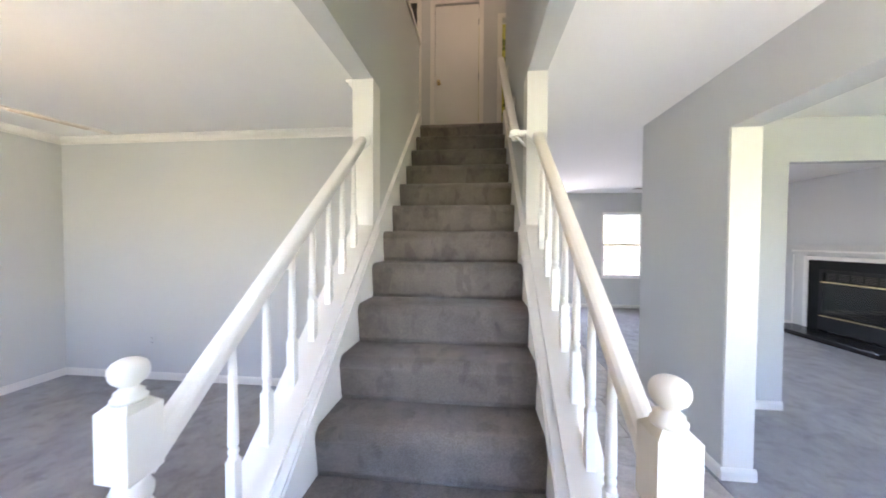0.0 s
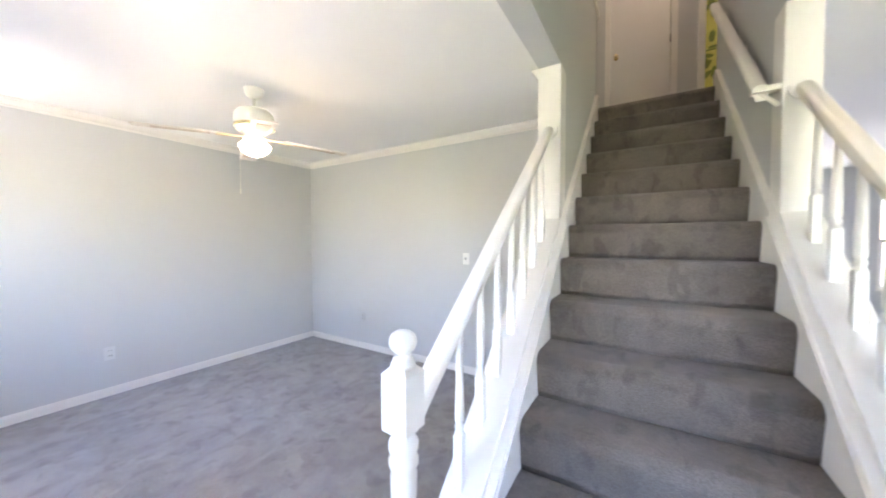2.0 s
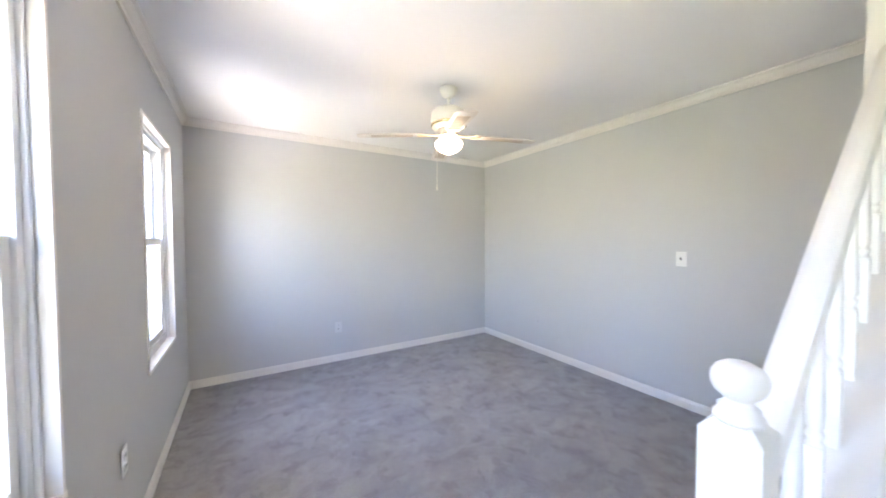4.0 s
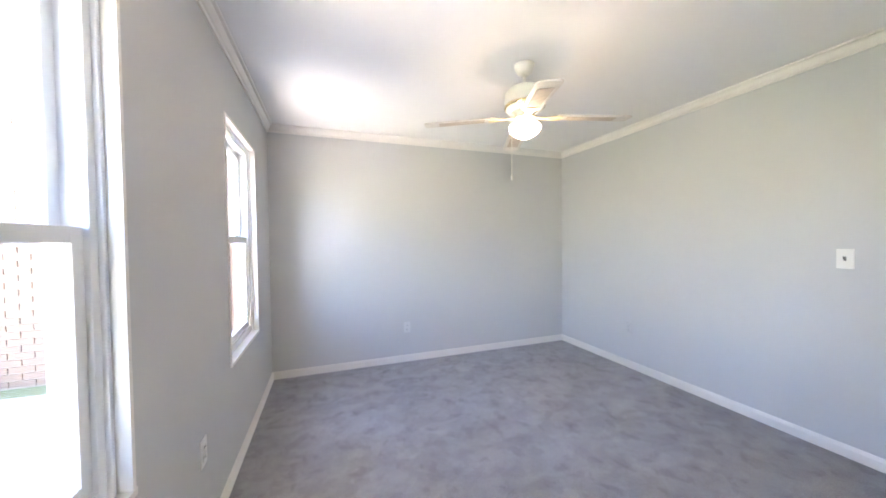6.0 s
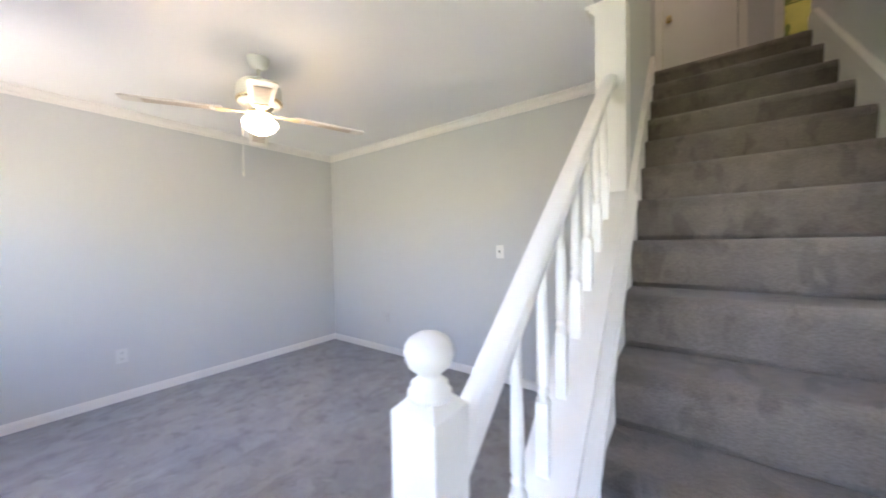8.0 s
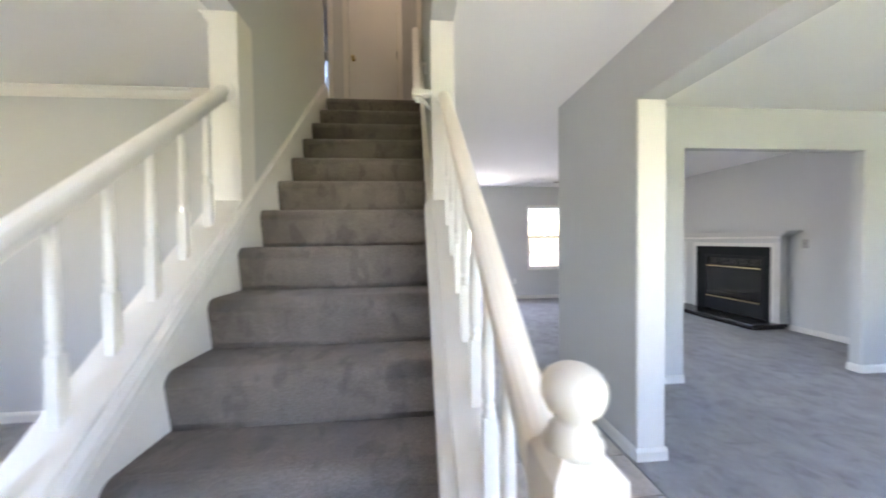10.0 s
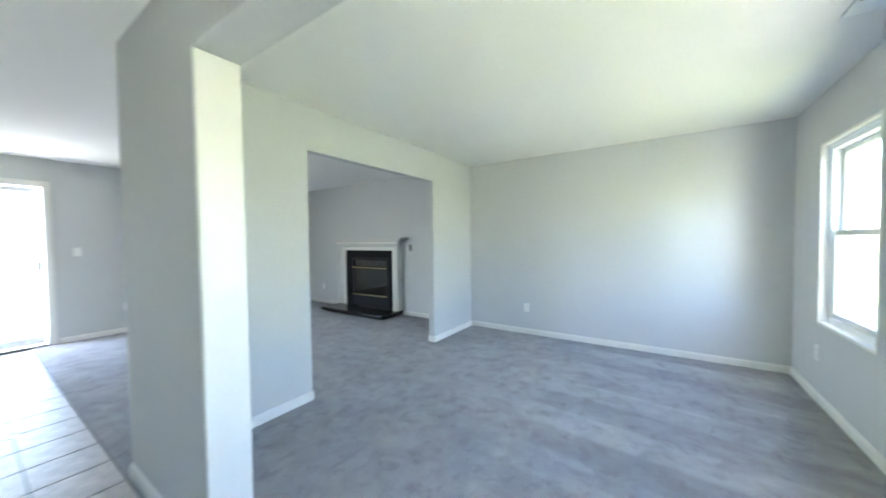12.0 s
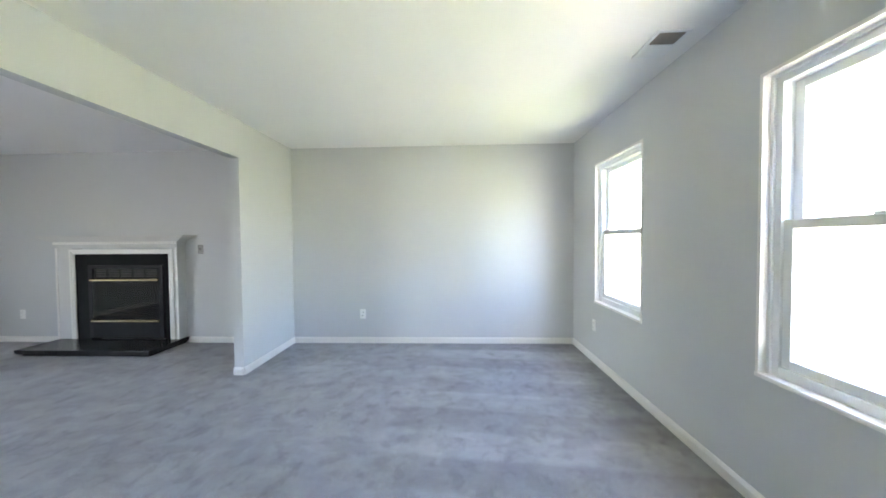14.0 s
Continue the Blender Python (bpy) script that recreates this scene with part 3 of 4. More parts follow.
# ---- staircase ----
N, RISE, RUN, Y7, FOOT = 13, 0.2, 0.2314, 1.222, 0.05
SX0, SX1 = LX + 0.03, RX - 0.03
nose = lambda k: Y7 + (k - 7) * RUN
stair = base("staircase", (0, nose(1), 0), "straight staircase carpeted in grey with white skirts", "staircase", kind="structure")
for k in range(1, N + 1):
    y, z0, z1 = nose(k), FOOT * (k > 1) + RISE * (k - 1), FOOT + RISE * k
    back = y + RUN + 0.02 if k < N else 2.71
    prof = [(back, z1 - 0.05), (back, z1)]
    for i in range(8):
        a = math.pi / 2 + math.radians(98) * i / 7
        prof.append((y + 0.045 + 0.045 * math.cos(a), z1 - 0.045 + 0.045 * math.sin(a)))
    prof += [(y + 0.010, z1 - 0.11), (y + 0.021, z0 + 0.02), (y + 0.024, z0 - 0.006), (y + 0.09, z0 - 0.006), (y + 0.09, z1 - 0.05)]
    bm = prism(bmesh.new(), prof, SX0, SX1)
    for f in bm.faces:
        f.smooth = len(f.verts) == 4 and f.calc_area() < 0.03
    part("step", bm, SHADEDCARPET, stair)
slope = RISE / RUN
line = lambda y: FOOT + RISE * 7 + slope * (y - Y7)      # through the nosings


def skirt(x0, x1, y0, y1, low, high):
    return prism(bmesh.new(), [(y0, max(0.0, line(y0) + low)), (y1, line(y1) + low), (y1, line(y1) + high), (y0, line(y0) + high)], x0, x1)


for x0, x1 in ((LX, SX0), (SX1, RX)):
    bm = prism(bmesh.new(), [(nose(1) - 0.02, 0), (nose(1) + 0.35, 0), (POST, line(POST) - 0.30), (POST, line(POST) + 0.12), (nose(1) - 0.02, line(nose(1) - 0.02) + 0.12)], x0, x1)
    part("skirt_panel", bm, TRIM, stair)
    bm = prism(bmesh.new(), [(POST, line(POST) - 0.30), (2.55, line(2.55) - 0.30), (2.70, UP), (2.70, UP + 0.10), (2.62, UP + 0.12), (POST, line(POST) + 0.12)], x0, x1)
    part("skirt_board", bm, TRIM, stair)

# closed strings under the balusters, with a moulded cap
CAP = 0.145
for side, x0, x1 in (("left", LXO, LX), ("right", RX, RXO)):
    ya = nose(1) - 0.02
    bm = prism(bmesh.new(), [(ya, 0), (POST, 0), (POST, line(POST) + CAP - 0.03), (ya, line(ya) + CAP - 0.03)], x0 + 0.012, x1 - 0.002)
    part("stringer", bm, WALL, stair)
    c = (x0 + x1) / 2
    bm = skirt(x0 - 0.006, x1 + 0.006, ya, POST, CAP - 0.03, CAP)
    part("string_cap", bm, TRIM, stair)
    s = 1 if side == "left" else -1
    inner = LX if side == "left" else RX
    for lo, hi, out in ((0.085, 0.118, 0.048), (0.118, 0.132, 0.040), (0.040, 0.058, 0.036)):
        a, b = sorted((inner + s * 0.030, inner + s * out))
        part("string_moulding", skirt(a, b, ya, POST, lo, hi), TRIM, stair)

# railings
RAIL_TOP = lambda y: 1.129 + 0.832 * (y + 0.012)
SQUARE = 0.078


def newel(cx, cy, parent):
    s = SQUARE / 2
    bm = slab(cx - s, cx + s, cy - s, cy + s, 0.0, 0.34, 0.006)
    lathe(bm, [(0.036, 0.335), (0.038, 0.36), (0.031, 0.375), (0.036, 0.39), (0.030, 0.41), (0.025, 0.46), (0.030, 0.62), (0.034, 0.74), (0.035, 0.765), (0.029, 0.777), (0.038, 0.790), (0.039, 0.805), (0.031, 0.818), (0.038, 0.830), (0.039, 0.848), (0.032, 0.862), (0.030, 0.89)], cx, cy, 24)
    block = slab(cx - s, cx + s, cy - s, cy + s, 0.866, 1.046)
    ends = [e for e in block.edges if abs(e.verts[0].co.z - e.verts[1].co.z) < 1e-6]
    bmesh.ops.bevel(block, geom=ends, offset=0.018, segments=1, affect="EDGES")
    me = bpy.data.meshes.new("block")
    block.to_mesh(me)
    block.free()
    bm.from_mesh(me)
    bpy.data.meshes.remove(me)
    lathe(bm, [(0.031, 1.042), (0.032, 1.051), (0.026, 1.057), (0.027, 1.063), (0.019, 1.069), (0.016, 1.074), (0.021, 1.079), (0.030, 1.087), (0.0345, 1.097), (0.0355, 1.106), (0.034, 1.116), (0.029, 1.125), (0.018, 1.132), (0.006, 1.135)], cx, cy, 24)
    return part("newel_post", bm, TRIM, parent)


def baluster(cx, cy, parent):
    z0, z1 = line(cy) + CAP, RAIL_TOP(cy) - 0.072
    s = 0.0155
    zb = z0 + 0.175
    bm = prism(bmesh.new(), [(cy - s, line(cy - s) + CAP), (cy + s, line(cy + s) + CAP), (cy + s, zb), (cy - s, zb)], cx - s, cx + s)
    lathe(bm, [(0.016, zb - 0.002), (0.017, zb + 0.006), (0.012, zb + 0.012), (0.016, zb + 0.022), (0.016, zb + 0.030), (0.011, zb + 0.036), (0.016, zb + 0.046), (0.0155, zb + 0.10), (0.010, z1 + 0.02)], cx, cy, 12)
    return part("baluster", bm, TRIM, parent)


RAIL_PROFILE = [(-0.018, -0.074), (0.018, -0.074), (0.020, -0.054), (0.027, -0.047), (0.030, -0.034), (0.030, -0.020), (0.025, -0.008), (0.014, -0.001), (0.0, 0.001), (-0.014, -0.001), (-0.025, -0.008), (-0.030, -0.020), (-0.030, -0.034), (-0.027, -0.047), (-0.020, -0.054)]


def sloped(bm, profile, cx, y0, y1, ztop, tx=None):
    """A moulding of (x, z) profile that climbs along y under the line ztop, from x = cx to x = tx."""
    xs = (cx, cx if tx is None else tx)
    n = len(profile)
    ends = [[bm.verts.new((x + p[0], y, ztop(y) + p[1])) for p in profile] for x, y in zip(xs, (y0, y1))]
    bm.faces.new(ends[0]), bm.faces.new(ends[1][::-1])
    for i in range(n):
        bm.faces.new((ends[0][i], ends[1][i], ends[1][(i + 1) % n], ends[0][(i + 1) % n])).smooth = False
    bmesh.ops.recalc_face_normals(bm, faces=bm.faces)
    return bm


for side, cx, tx, NEWEL_Y, px0, px1 in (("left", -0.597, -0.578, -0.284, LXO - 0.002, LX + 0.004), ("right", 0.506, 0.492, -0.248, RX - 0.004, RXO + 0.002)):
    rail = base("stair_railing", (cx, NEWEL_Y, 0), "white turned-wood stair railing with ball-topped newel" if side == "left" else "cream-white turned-wood stair railing with cream newel and handrail", "railing", "railings of the staircase")
    paint = TRIM if side == "left" else CREAM
    newel(cx, NEWEL_Y, rail).data.materials[0] = paint
    for i in range(7):
        y = 0.005 + 0.157 * i
        baluster(cx + (tx - cx) * (y - NEWEL_Y) / (POST - NEWEL_Y), y, rail)
    part("handrail", sloped(bmesh.new(), RAIL_PROFILE, cx, NEWEL_Y + SQUARE / 2 - 0.004, POST - 0.016, RAIL_TOP, tx), paint, rail)
    bm = bmesh.new()
    rod(bm, (tx, POST - 0.022, RAIL_TOP(POST) - 0.042), (tx, POST - 0.004, RAIL_TOP(POST) - 0.042), 0.052, 24)
    rod(bm, (tx, POST - 0.028, RAIL_TOP(POST) - 0.042), (tx, POST - 0.02, RAIL_TOP(POST) - 0.042), 0.044, 24)
    part("rosette", bm, TRIM, rail)
    post = base("wall_end_post", ((px0 + px1) / 2, POST, 0), "white boxed post at the end of the stair wall", "post", "posts of the staircase")
    bm = slab(px0, px1, POST - 0.008, POST + 0.14, line(POST) + CAP - 0.01, (HL if side == "left" else H) - 0.002, 0.003)
    part("post_board", bm, TRIM, post)
    if side == "left":
        bm = bmesh.new()
        for o, a, b in ((0.010, HL - 0.060, HL - 0.042), (0.024, HL - 0.042, HL - 0.020), (0.042, HL - 0.020, HL - 0.002)):
            box(bm, px0 - o, px0, POST - 0.008, POST + 0.14, a, b)
        part("post_cap", bm, TRIM, post)

# handrail on the wall of the upper flight
wall_rail = base("wall_handrail", (0.36, 1.14, 2.03), "white wooden handrail on white brackets up the stairs", "handrail")
WRT = lambda y: 2.070 + 0.885 * (y - 1.14)
part("handrail", sloped(bmesh.new(), RAIL_PROFILE, 0.365, 1.14, 2.45, WRT), TRIM, wall_rail)
part("end_return", slab(0.330, RX, 1.112, 1.165, 2.030, 2.056, 0.005), TRIM, wall_rail)
bm = bmesh.new()
rod(bm, (0.36, 1.14, 2.035), (RX - 0.004, 1.14, 1.965), 0.009)
part("strut", bm, TRIM, wall_rail)
for y in (1.75, 2.40):
    bm = bmesh.new()
    rod(bm, (0.365, y, WRT(y) - 0.05), (RX, y, WRT(y) - 0.11), 0.008)
    box(bm, RX - 0.012, RX, y - 0.02, y + 0.02, WRT(y) - 0.15, WRT(y) - 0.08, 0.003)
    part("bracket", bm, TRIM, wall_rail)


# ---- ceiling fan ----
FX, FY = -2.39, 0.33
fan = base("ceiling_fan", (FX, FY, HL), "cream four-blade ceiling fan with cane blades and lit globe", "ceiling fan")
part("canopy", lathe(bmesh.new(), [(0.014, HL - 0.066), (0.030, HL - 0.062), (0.048, HL - 0.049), (0.058, HL - 0.028), (0.063, HL - 0.006), (0.063, HL)], FX, FY, 28), FANWHITE, fan)
part("downrod", lathe(bmesh.new(), [(0.011, 2.265), (0.011, HL - 0.05)], FX, FY, 14), FANWHITE, fan)
part("motor_housing", lathe(bmesh.new(), [(0.085, 2.107), (0.112, 2.115), (0.122, 2.133), (0.125, 2.185), (0.120, 2.225), (0.100, 2.247), (0.055, 2.261), (0.024, 2.271), (0.015, 2.279)], FX, FY, 32), FANWHITE, fan)
part("brass_band", lathe(bmesh.new(), [(0.1225, 2.127), (0.127, 2.131), (0.127, 2.143), (0.1235, 2.147)], FX, FY, 32), BRASS, fan)
part("switch_cup", lathe(bmesh.new(), [(0.055, 2.063), (0.062, 2.071), (0.064, 2.095), (0.080, 2.108)], FX, FY, 24), FANWHITE, fan)
part("fitter", lathe(bmesh.new(), [(0.068, 2.055), (0.074, 2.057), (0.074, 2.065), (0.055, 2.069)], FX, FY, 24), BRASS, fan)
globe = part("lamp_globe", lathe(bmesh.new(), [(0.004, 1.936), (0.030, 1.940), (0.062, 1.956), (0.088, 1.978), (0.099, 1.998), (0.099, 2.010), (0.091, 2.022), (0.072, 2.034), (0.062, 2.046), (0.060, 2.057)], FX, FY, 32), LAMPGLASS, fan, "glowing milk-glass lamp globe")
globe.visible_shadow = False
bulb("fan_lamp_bulb", (FX, FY, 2.000), 0.07, 0.22, (1.0, 0.76, 0.45))
AIM = math.degrees(math.atan2(0.835 + 0.271, -2.05 + 2.53))
for i in range(4):
    turn = Matrix.Translation((FX, FY, 0)) @ pose(0, 0, 0, 0, 0, AIM + 90 * i) @ Matrix.Translation((0, 0, 2.071)) @ pose(0, 0, 0, (7, 2, -8, 2)[i], (3, 3, 3, 7)[i], 0)
    bm = bmesh.new()
    prism(bm, [(0.06, -0.020), (0.13, -0.018), (0.19, -0.045), (0.225, -0.040), (0.225, 0.040), (0.19, 0.045), (0.13, 0.018), (0.06, 0.020)], -0.006, 0.0, "z")
    iron = part("blade_iron", bm, GILT, None)
    bm = bmesh.new()
    outline = [(0.19, -0.056), (0.40, -0.062), (0.605, -0.064), (0.627, -0.056), (0.637, -0.040), (0.637, 0.040), (0.627, 0.056), (0.605, 0.064), (0.40, 0.062), (0.19, 0.056)]
    prism(bm, outline, 0.0, 0.007, "z")
    blade = part("blade", bm, FANBLADE, None)
    for ob in (iron, blade):
        ob.parent = fan
        ob.matrix_parent_inverse = fan.matrix_world.inverted()
        ob.matrix_basis = turn
    cane = part("cane_inset", prism(bmesh.new(), [(0.255, -0.036), (0.545, -0.040), (0.545, 0.040), (0.255, 0.036)], -0.003, 0.0, "z"), CANE, None)
    cane.parent = blade
chain = bmesh.new()
rod(chain, (FX + 0.028, FY - 0.066, 2.080), (FX + 0.030, FY - 0.114, 2.0), 0.0022, 6)
rod(chain, (FX + 0.030, FY - 0.114, 2.0), (FX + 0.030, FY - 0.116, 1.70), 0.0022, 6)
lathe(chain, [(0.003, 1.665), (0.006, 1.680), (0.003, 1.702)], FX + 0.030, FY - 0.116, 8)
part("pull_chain", chain, FANWHITE, fan)

# lamp over the landing
landing_lamp = base("landing_lamp", (-0.03, 2.30, TOP), "round flush ceiling lamp over the landing", "ceiling lamp")
part("lamp_base", lathe(bmesh.new(), [(0.14, TOP - 0.03), (0.15, TOP - 0.02), (0.15, TOP)], -0.03, 2.30, 28), BRASS, landing_lamp)
g = part("lamp_bowl", lathe(bmesh.new(), [(0.01, TOP - 0.11), (0.07, TOP - 0.10), (0.11, TOP - 0.07), (0.13, TOP - 0.03)], -0.03, 2.30, 28), LAMPGLASS, landing_lamp)
g.visible_shadow = False
bulb("landing_lamp_bulb", (-0.03, 2.30, TOP - 0.08), 0.06, 0.42, (1.0, 0.78, 0.54))


# unseen lamp, added to light up the papered room
yellow_lamp = base("added_wall_lamp", (1.6, 4.85, 4.5), "unseen wall lamp added to light the papered room", "wall lamp")
part("lamp_plate", slab(1.55, 1.65, 4.83, 4.85, 4.42, 4.58, 0.004), BRASS, yellow_lamp)
g = part("lamp_shade", lathe(bmesh.new(), [(0.04, 4.46), (0.06, 4.48), (0.06, 4.54), (0.03, 4.58)], 1.6, 4.75, 20), LAMPGLASS, yellow_lamp)
g.visible_shadow = False
bulb("papered_room_fill", (1.6, 4.72, 4.5), 0.05, 0.75, (1.0, 0.88, 0.68))


# ---- fireplace ----
fire = base("fireplace", (XE, 4.30, 0), "white dentil fireplace surround with black firebox and hearth", "fireplace")
FY0, FY1 = 3.42, 4.975
part("hearth", slab(4.84, XE, 3.395, 4.955, 0.030, 0.075, 0.006), SLATE, fire, "polished black hearth slab")
part("hearth_base", slab(4.88, XE, 3.43, 4.915, 0.0, 0.030), SLIP, fire)
OY0, OY1, OZ = 3.525, 4.73, 1.125
bm = bmesh.new()
box(bm, XE - 0.12, XE, FY0, OY0 - 0.03, 0.075, 1.20, 0.004), box(bm, XE - 0.12, XE, OY1 + 0.03, FY1, 0.075, 1.20, 0.004)
box(bm, XE - 0.12, XE, FY0, FY1, 1.20, 1.328, 0.004)
part("surround", bm, SHADEDMANTEL, fire)
for y0 in (FY0, FY1 - 0.022):
    part("edge_bead", slab(XE - 0.130, XE - 0.118, y0, y0 + 0.022, 0.075, 1.20, 0.005), TRIM, fire)
bm = bmesh.new()
for lip, out in ((0.058, 0.136), (0.044, 0.140), (0.018, 0.136)):
    box(bm, XE - out, XE - 0.12, OY0 - lip, OY0 - lip + 0.016, 0.075, OZ + lip, 0.004), box(bm, XE - out, XE - 0.12, OY1 + lip - 0.016, OY1 + lip, 0.075, OZ + lip, 0.004)
    box(bm, XE - out, XE - 0.12, OY0 - lip + 0.016, OY1 + lip - 0.016, OZ + lip - 0.016, OZ + lip, 0.004)
box(bm, XE - 0.130, XE - 0.11, OY0 - 0.058, OY0, 0.075, OZ + 0.058), box(bm, XE - 0.130, XE - 0.11, OY1, OY1 + 0.058, 0.075, OZ + 0.058)
box(bm, XE - 0.130, XE - 0.11, OY0, OY1, OZ, OZ + 0.058)
part("inner_frame", bm, TRIM, fire)
dentil_band = part("dentil_band", slab(XE - 0.14, XE - 0.128, FY0 - 0.01, FY1 + 0.01, 1.244, 1.274), TRIM, fire)
y = FY0 - 0.02
while y < FY1 + 0.005:
    part("dentil", slab(XE - 0.153, XE - 0.139, y, y + 0.019, 1.247, 1.272), TRIM, dentil_band)
    y += 0.036
bm = bmesh.new()
for o, a, b in ((0.14, 1.228, 1.243), (0.155, 1.274, 1.286), (0.172, 1.286, 1.299), (0.192, 1.299, 1.312), (0.212, 1.312, 1.325), (0.232, 1.328, 1.349)):
    box(bm, XE - o, XE, FY0 - 1.6 * (o - 0.13), FY1 + 1.15 * (o - 0.13), a, b, 0.003)
part("mantel_shelf", bm, SHADEDMANTEL, fire)
XF = XE - 0.065
IY0, IY1 = 3.605, 4.555
bm = bmesh.new()
box(bm, XF - 0.05, XE, OY0, IY0, 0.075, OZ), box(bm, XF - 0.05, XE, IY1, OY1, 0.075, OZ), box(bm, XF - 0.05, XE, IY0, IY1, 0.985, OZ)
part("slip", bm, SLIP, fire, "matt black slip round the firebox")
bm = bmesh.new()
box(bm, XF - 0.066, XF - 0.02, IY0, IY0 + 0.05, 0.085, 0.985, 0.003), box(bm, XF - 0.066, XF - 0.02, IY1 - 0.05, IY1, 0.085, 0.985, 0.003)
box(bm, XF - 0.066, XF - 0.02, IY0 + 0.05, IY1 - 0.05, 0.945, 0.985, 0.003), box(bm, XF - 0.066, XF - 0.02, IY0 + 0.05, IY1 - 0.05, 0.085, 0.295, 0.003)
box(bm, XF - 0.03, XF - 0.02, IY0 + 0.05, IY1 - 0.05, 0.80, 0.945)
part("firebox_frame", bm, BLACK, fire)
for j in range(5):
    y0 = IY0 + 0.068 + j * 0.161
    for i in range(5):
        z = 0.838 + i * 0.021
        part("louvre", prism(bmesh.new(), [(XF - 0.072, z), (XF - 0.050, z + 0.010), (XF - 0.050, z + 0.014), (XF - 0.072, z + 0.004)], y0, y0 + 0.146, "y"), LOUVRE, fire)
for z in (0.806, 0.302):
    bm = prism(bmesh.new(), [(XF - 0.090, z - 0.008), (XF - 0.078, z - 0.015), (XF - 0.06, z - 0.015), (XF - 0.06, z + 0.015), (XF - 0.078, z + 0.015), (XF - 0.090, z + 0.008)], IY0 + 0.045, IY1 - 0.045, "y")
    part("brass_bar", bm, BRASS, fire, "polished brass bar")
part("fire_glass", slab(XF - 0.066, XF - 0.062, IY0 + 0.05, IY1 - 0.05, 0.328, 0.795), DARKGLASS, fire)
part("firebox_back", slab(XF - 0.03, XF - 0.02, IY0 + 0.05, IY1 - 0.05, 0.295, 0.80), SOOT, fire)
bm = bmesh.new()
for y0, z0, y1, z1, r in ((3.90, 0.36, 4.45, 0.38, 0.014), (3.97, 0.40, 4.32, 0.43, 0.012), (4.02, 0.37, 4.22, 0.46, 0.011)):
    rod(bm, (XF - 0.045, y0, z0), (XF - 0.045, y1, z1), r, 9)
part("log_set", bm, LOG, fire)


# ---- switches, outlets, vents ----
def wall_plate(kind, place, normal, name="outlet", label="white duplex power outlet on the wall"):
    p = base(name, (0, 0, 0), label, name.replace("_", " "), name + "s on the walls")
    part("plate", slab(-0.036, 0.036, -0.006, 0.0, -0.058, 0.058, 0.003), PLATE, p)
    if kind == "outlet":
        for z in (-0.022, 0.022):
            s = part("socket", slab(-0.017, 0.017, -0.009, -0.005, z - 0.015, z + 0.015, 0.003), PLATE, p)
            bm = bmesh.new()
            box(bm, -0.008, -0.005, -0.0095, -0.008, z - 0.004, z + 0.007), box(bm, 0.005, 0.008, -0.0095, -0.008, z - 0.004, z + 0.007)
            part("slot", bm, SLOT, s)
    elif kind == "switch":
        part("toggle", prism(bmesh.new(), [(-0.006, -0.012), (-0.006, 0.012), (-0.020, 0.014), (-0.020, 0.004)], -0.005, 0.005), PLATE, p)
    angle = math.degrees(math.atan2(normal[1], normal[0])) + 90
    p.matrix_world = Matrix.Translation(place) @ pose(0, 0, 0, 0, 0, angle)
    return p


for place, normal in (((XW, -0.065, 0.37), (1, 0)), ((-3.05, YB, 0.39), (0, -1)), ((XE, 1.18, 0.36), (-1, 0)), ((-2.22, YS, 0.42), (0, 1)), ((XE, 5.60, 0.355), (-1, 0)), ((4.80, YS, 0.38), (0, 1)), ((2.45, YN, 0.38), (0, -1))):
    outlet = wall_plate("outlet", place, normal)
    if place[1] == YB:
        tagged(outlet, "duplex outlet painted over in wall grey", "outlet", "outlets on the walls")
        for c in outlet.children:
            c.data.materials[0] = WALL
    elif place[0] == XW:
        for c in outlet.children:
            c.data.materials[0] = PAINTED
sw = wall_plate("switch", (-1.605, YB, 1.163), (0, -1), "light_switch", "white switch plate with a dark grey toggle")
for c in sw.children:
    if c.name.startswith("toggle"):
        c.data.materials[0] = STEEL
wall_plate("switch", (1.98, YN, 1.20), (0, -1), "light_switch", "white toggle light switch on the wall")
sw = wall_plate("switch", (XE, 3.22, 1.172), (-1, 0), "light_switch", "steel fireplace switch plate beside the mantel")
for c in sw.children:
    c.data = c.data.copy()
    c.data.materials[0] = STEEL if c.name.startswith("plate") else SLOT
sw = wall_plate("switch", (0.50, YN, 1.22), (0, -1), "light_switch", "brass switch plate beside the front door")
for c in sw.children:
    c.data = c.data.copy()
    c.data.materials[0] = BRASS

vent = base("ceiling_vent", (3.428, -1.17, H), "white ceiling air register with open damper", "air vent")
VX0, VX1, VY0, VY1 = 3.288, 3.565, -1.262, -1.080
bm = bmesh.new()
for a, b, c, d in ((VX0, VX1, VY0, VY0 + 0.018), (VX0, VX1, VY1 - 0.018, VY1), (VX0, VX0 + 0.018, VY0 + 0.018, VY1 - 0.018), (VX1 - 0.018, VX1, VY0 + 0.018, VY1 - 0.018)):
    box(bm, a, b, c, d, H - 0.010, H - 0.001, 0.003)
part("vent_frame", bm, VINYL, vent)
part("vent_backing", slab(VX0 + 0.018, VX1 - 0.018, VY0 + 0.018, VY1 - 0.018, H - 0.004, H - 0.001), DUCT, vent)
part("damper_panel", slab(VX0 + 0.135, VX1 - 0.018, VY0 + 0.018, VY1 - 0.018, H - 0.008, H - 0.004, 0.001), VINYL, vent)
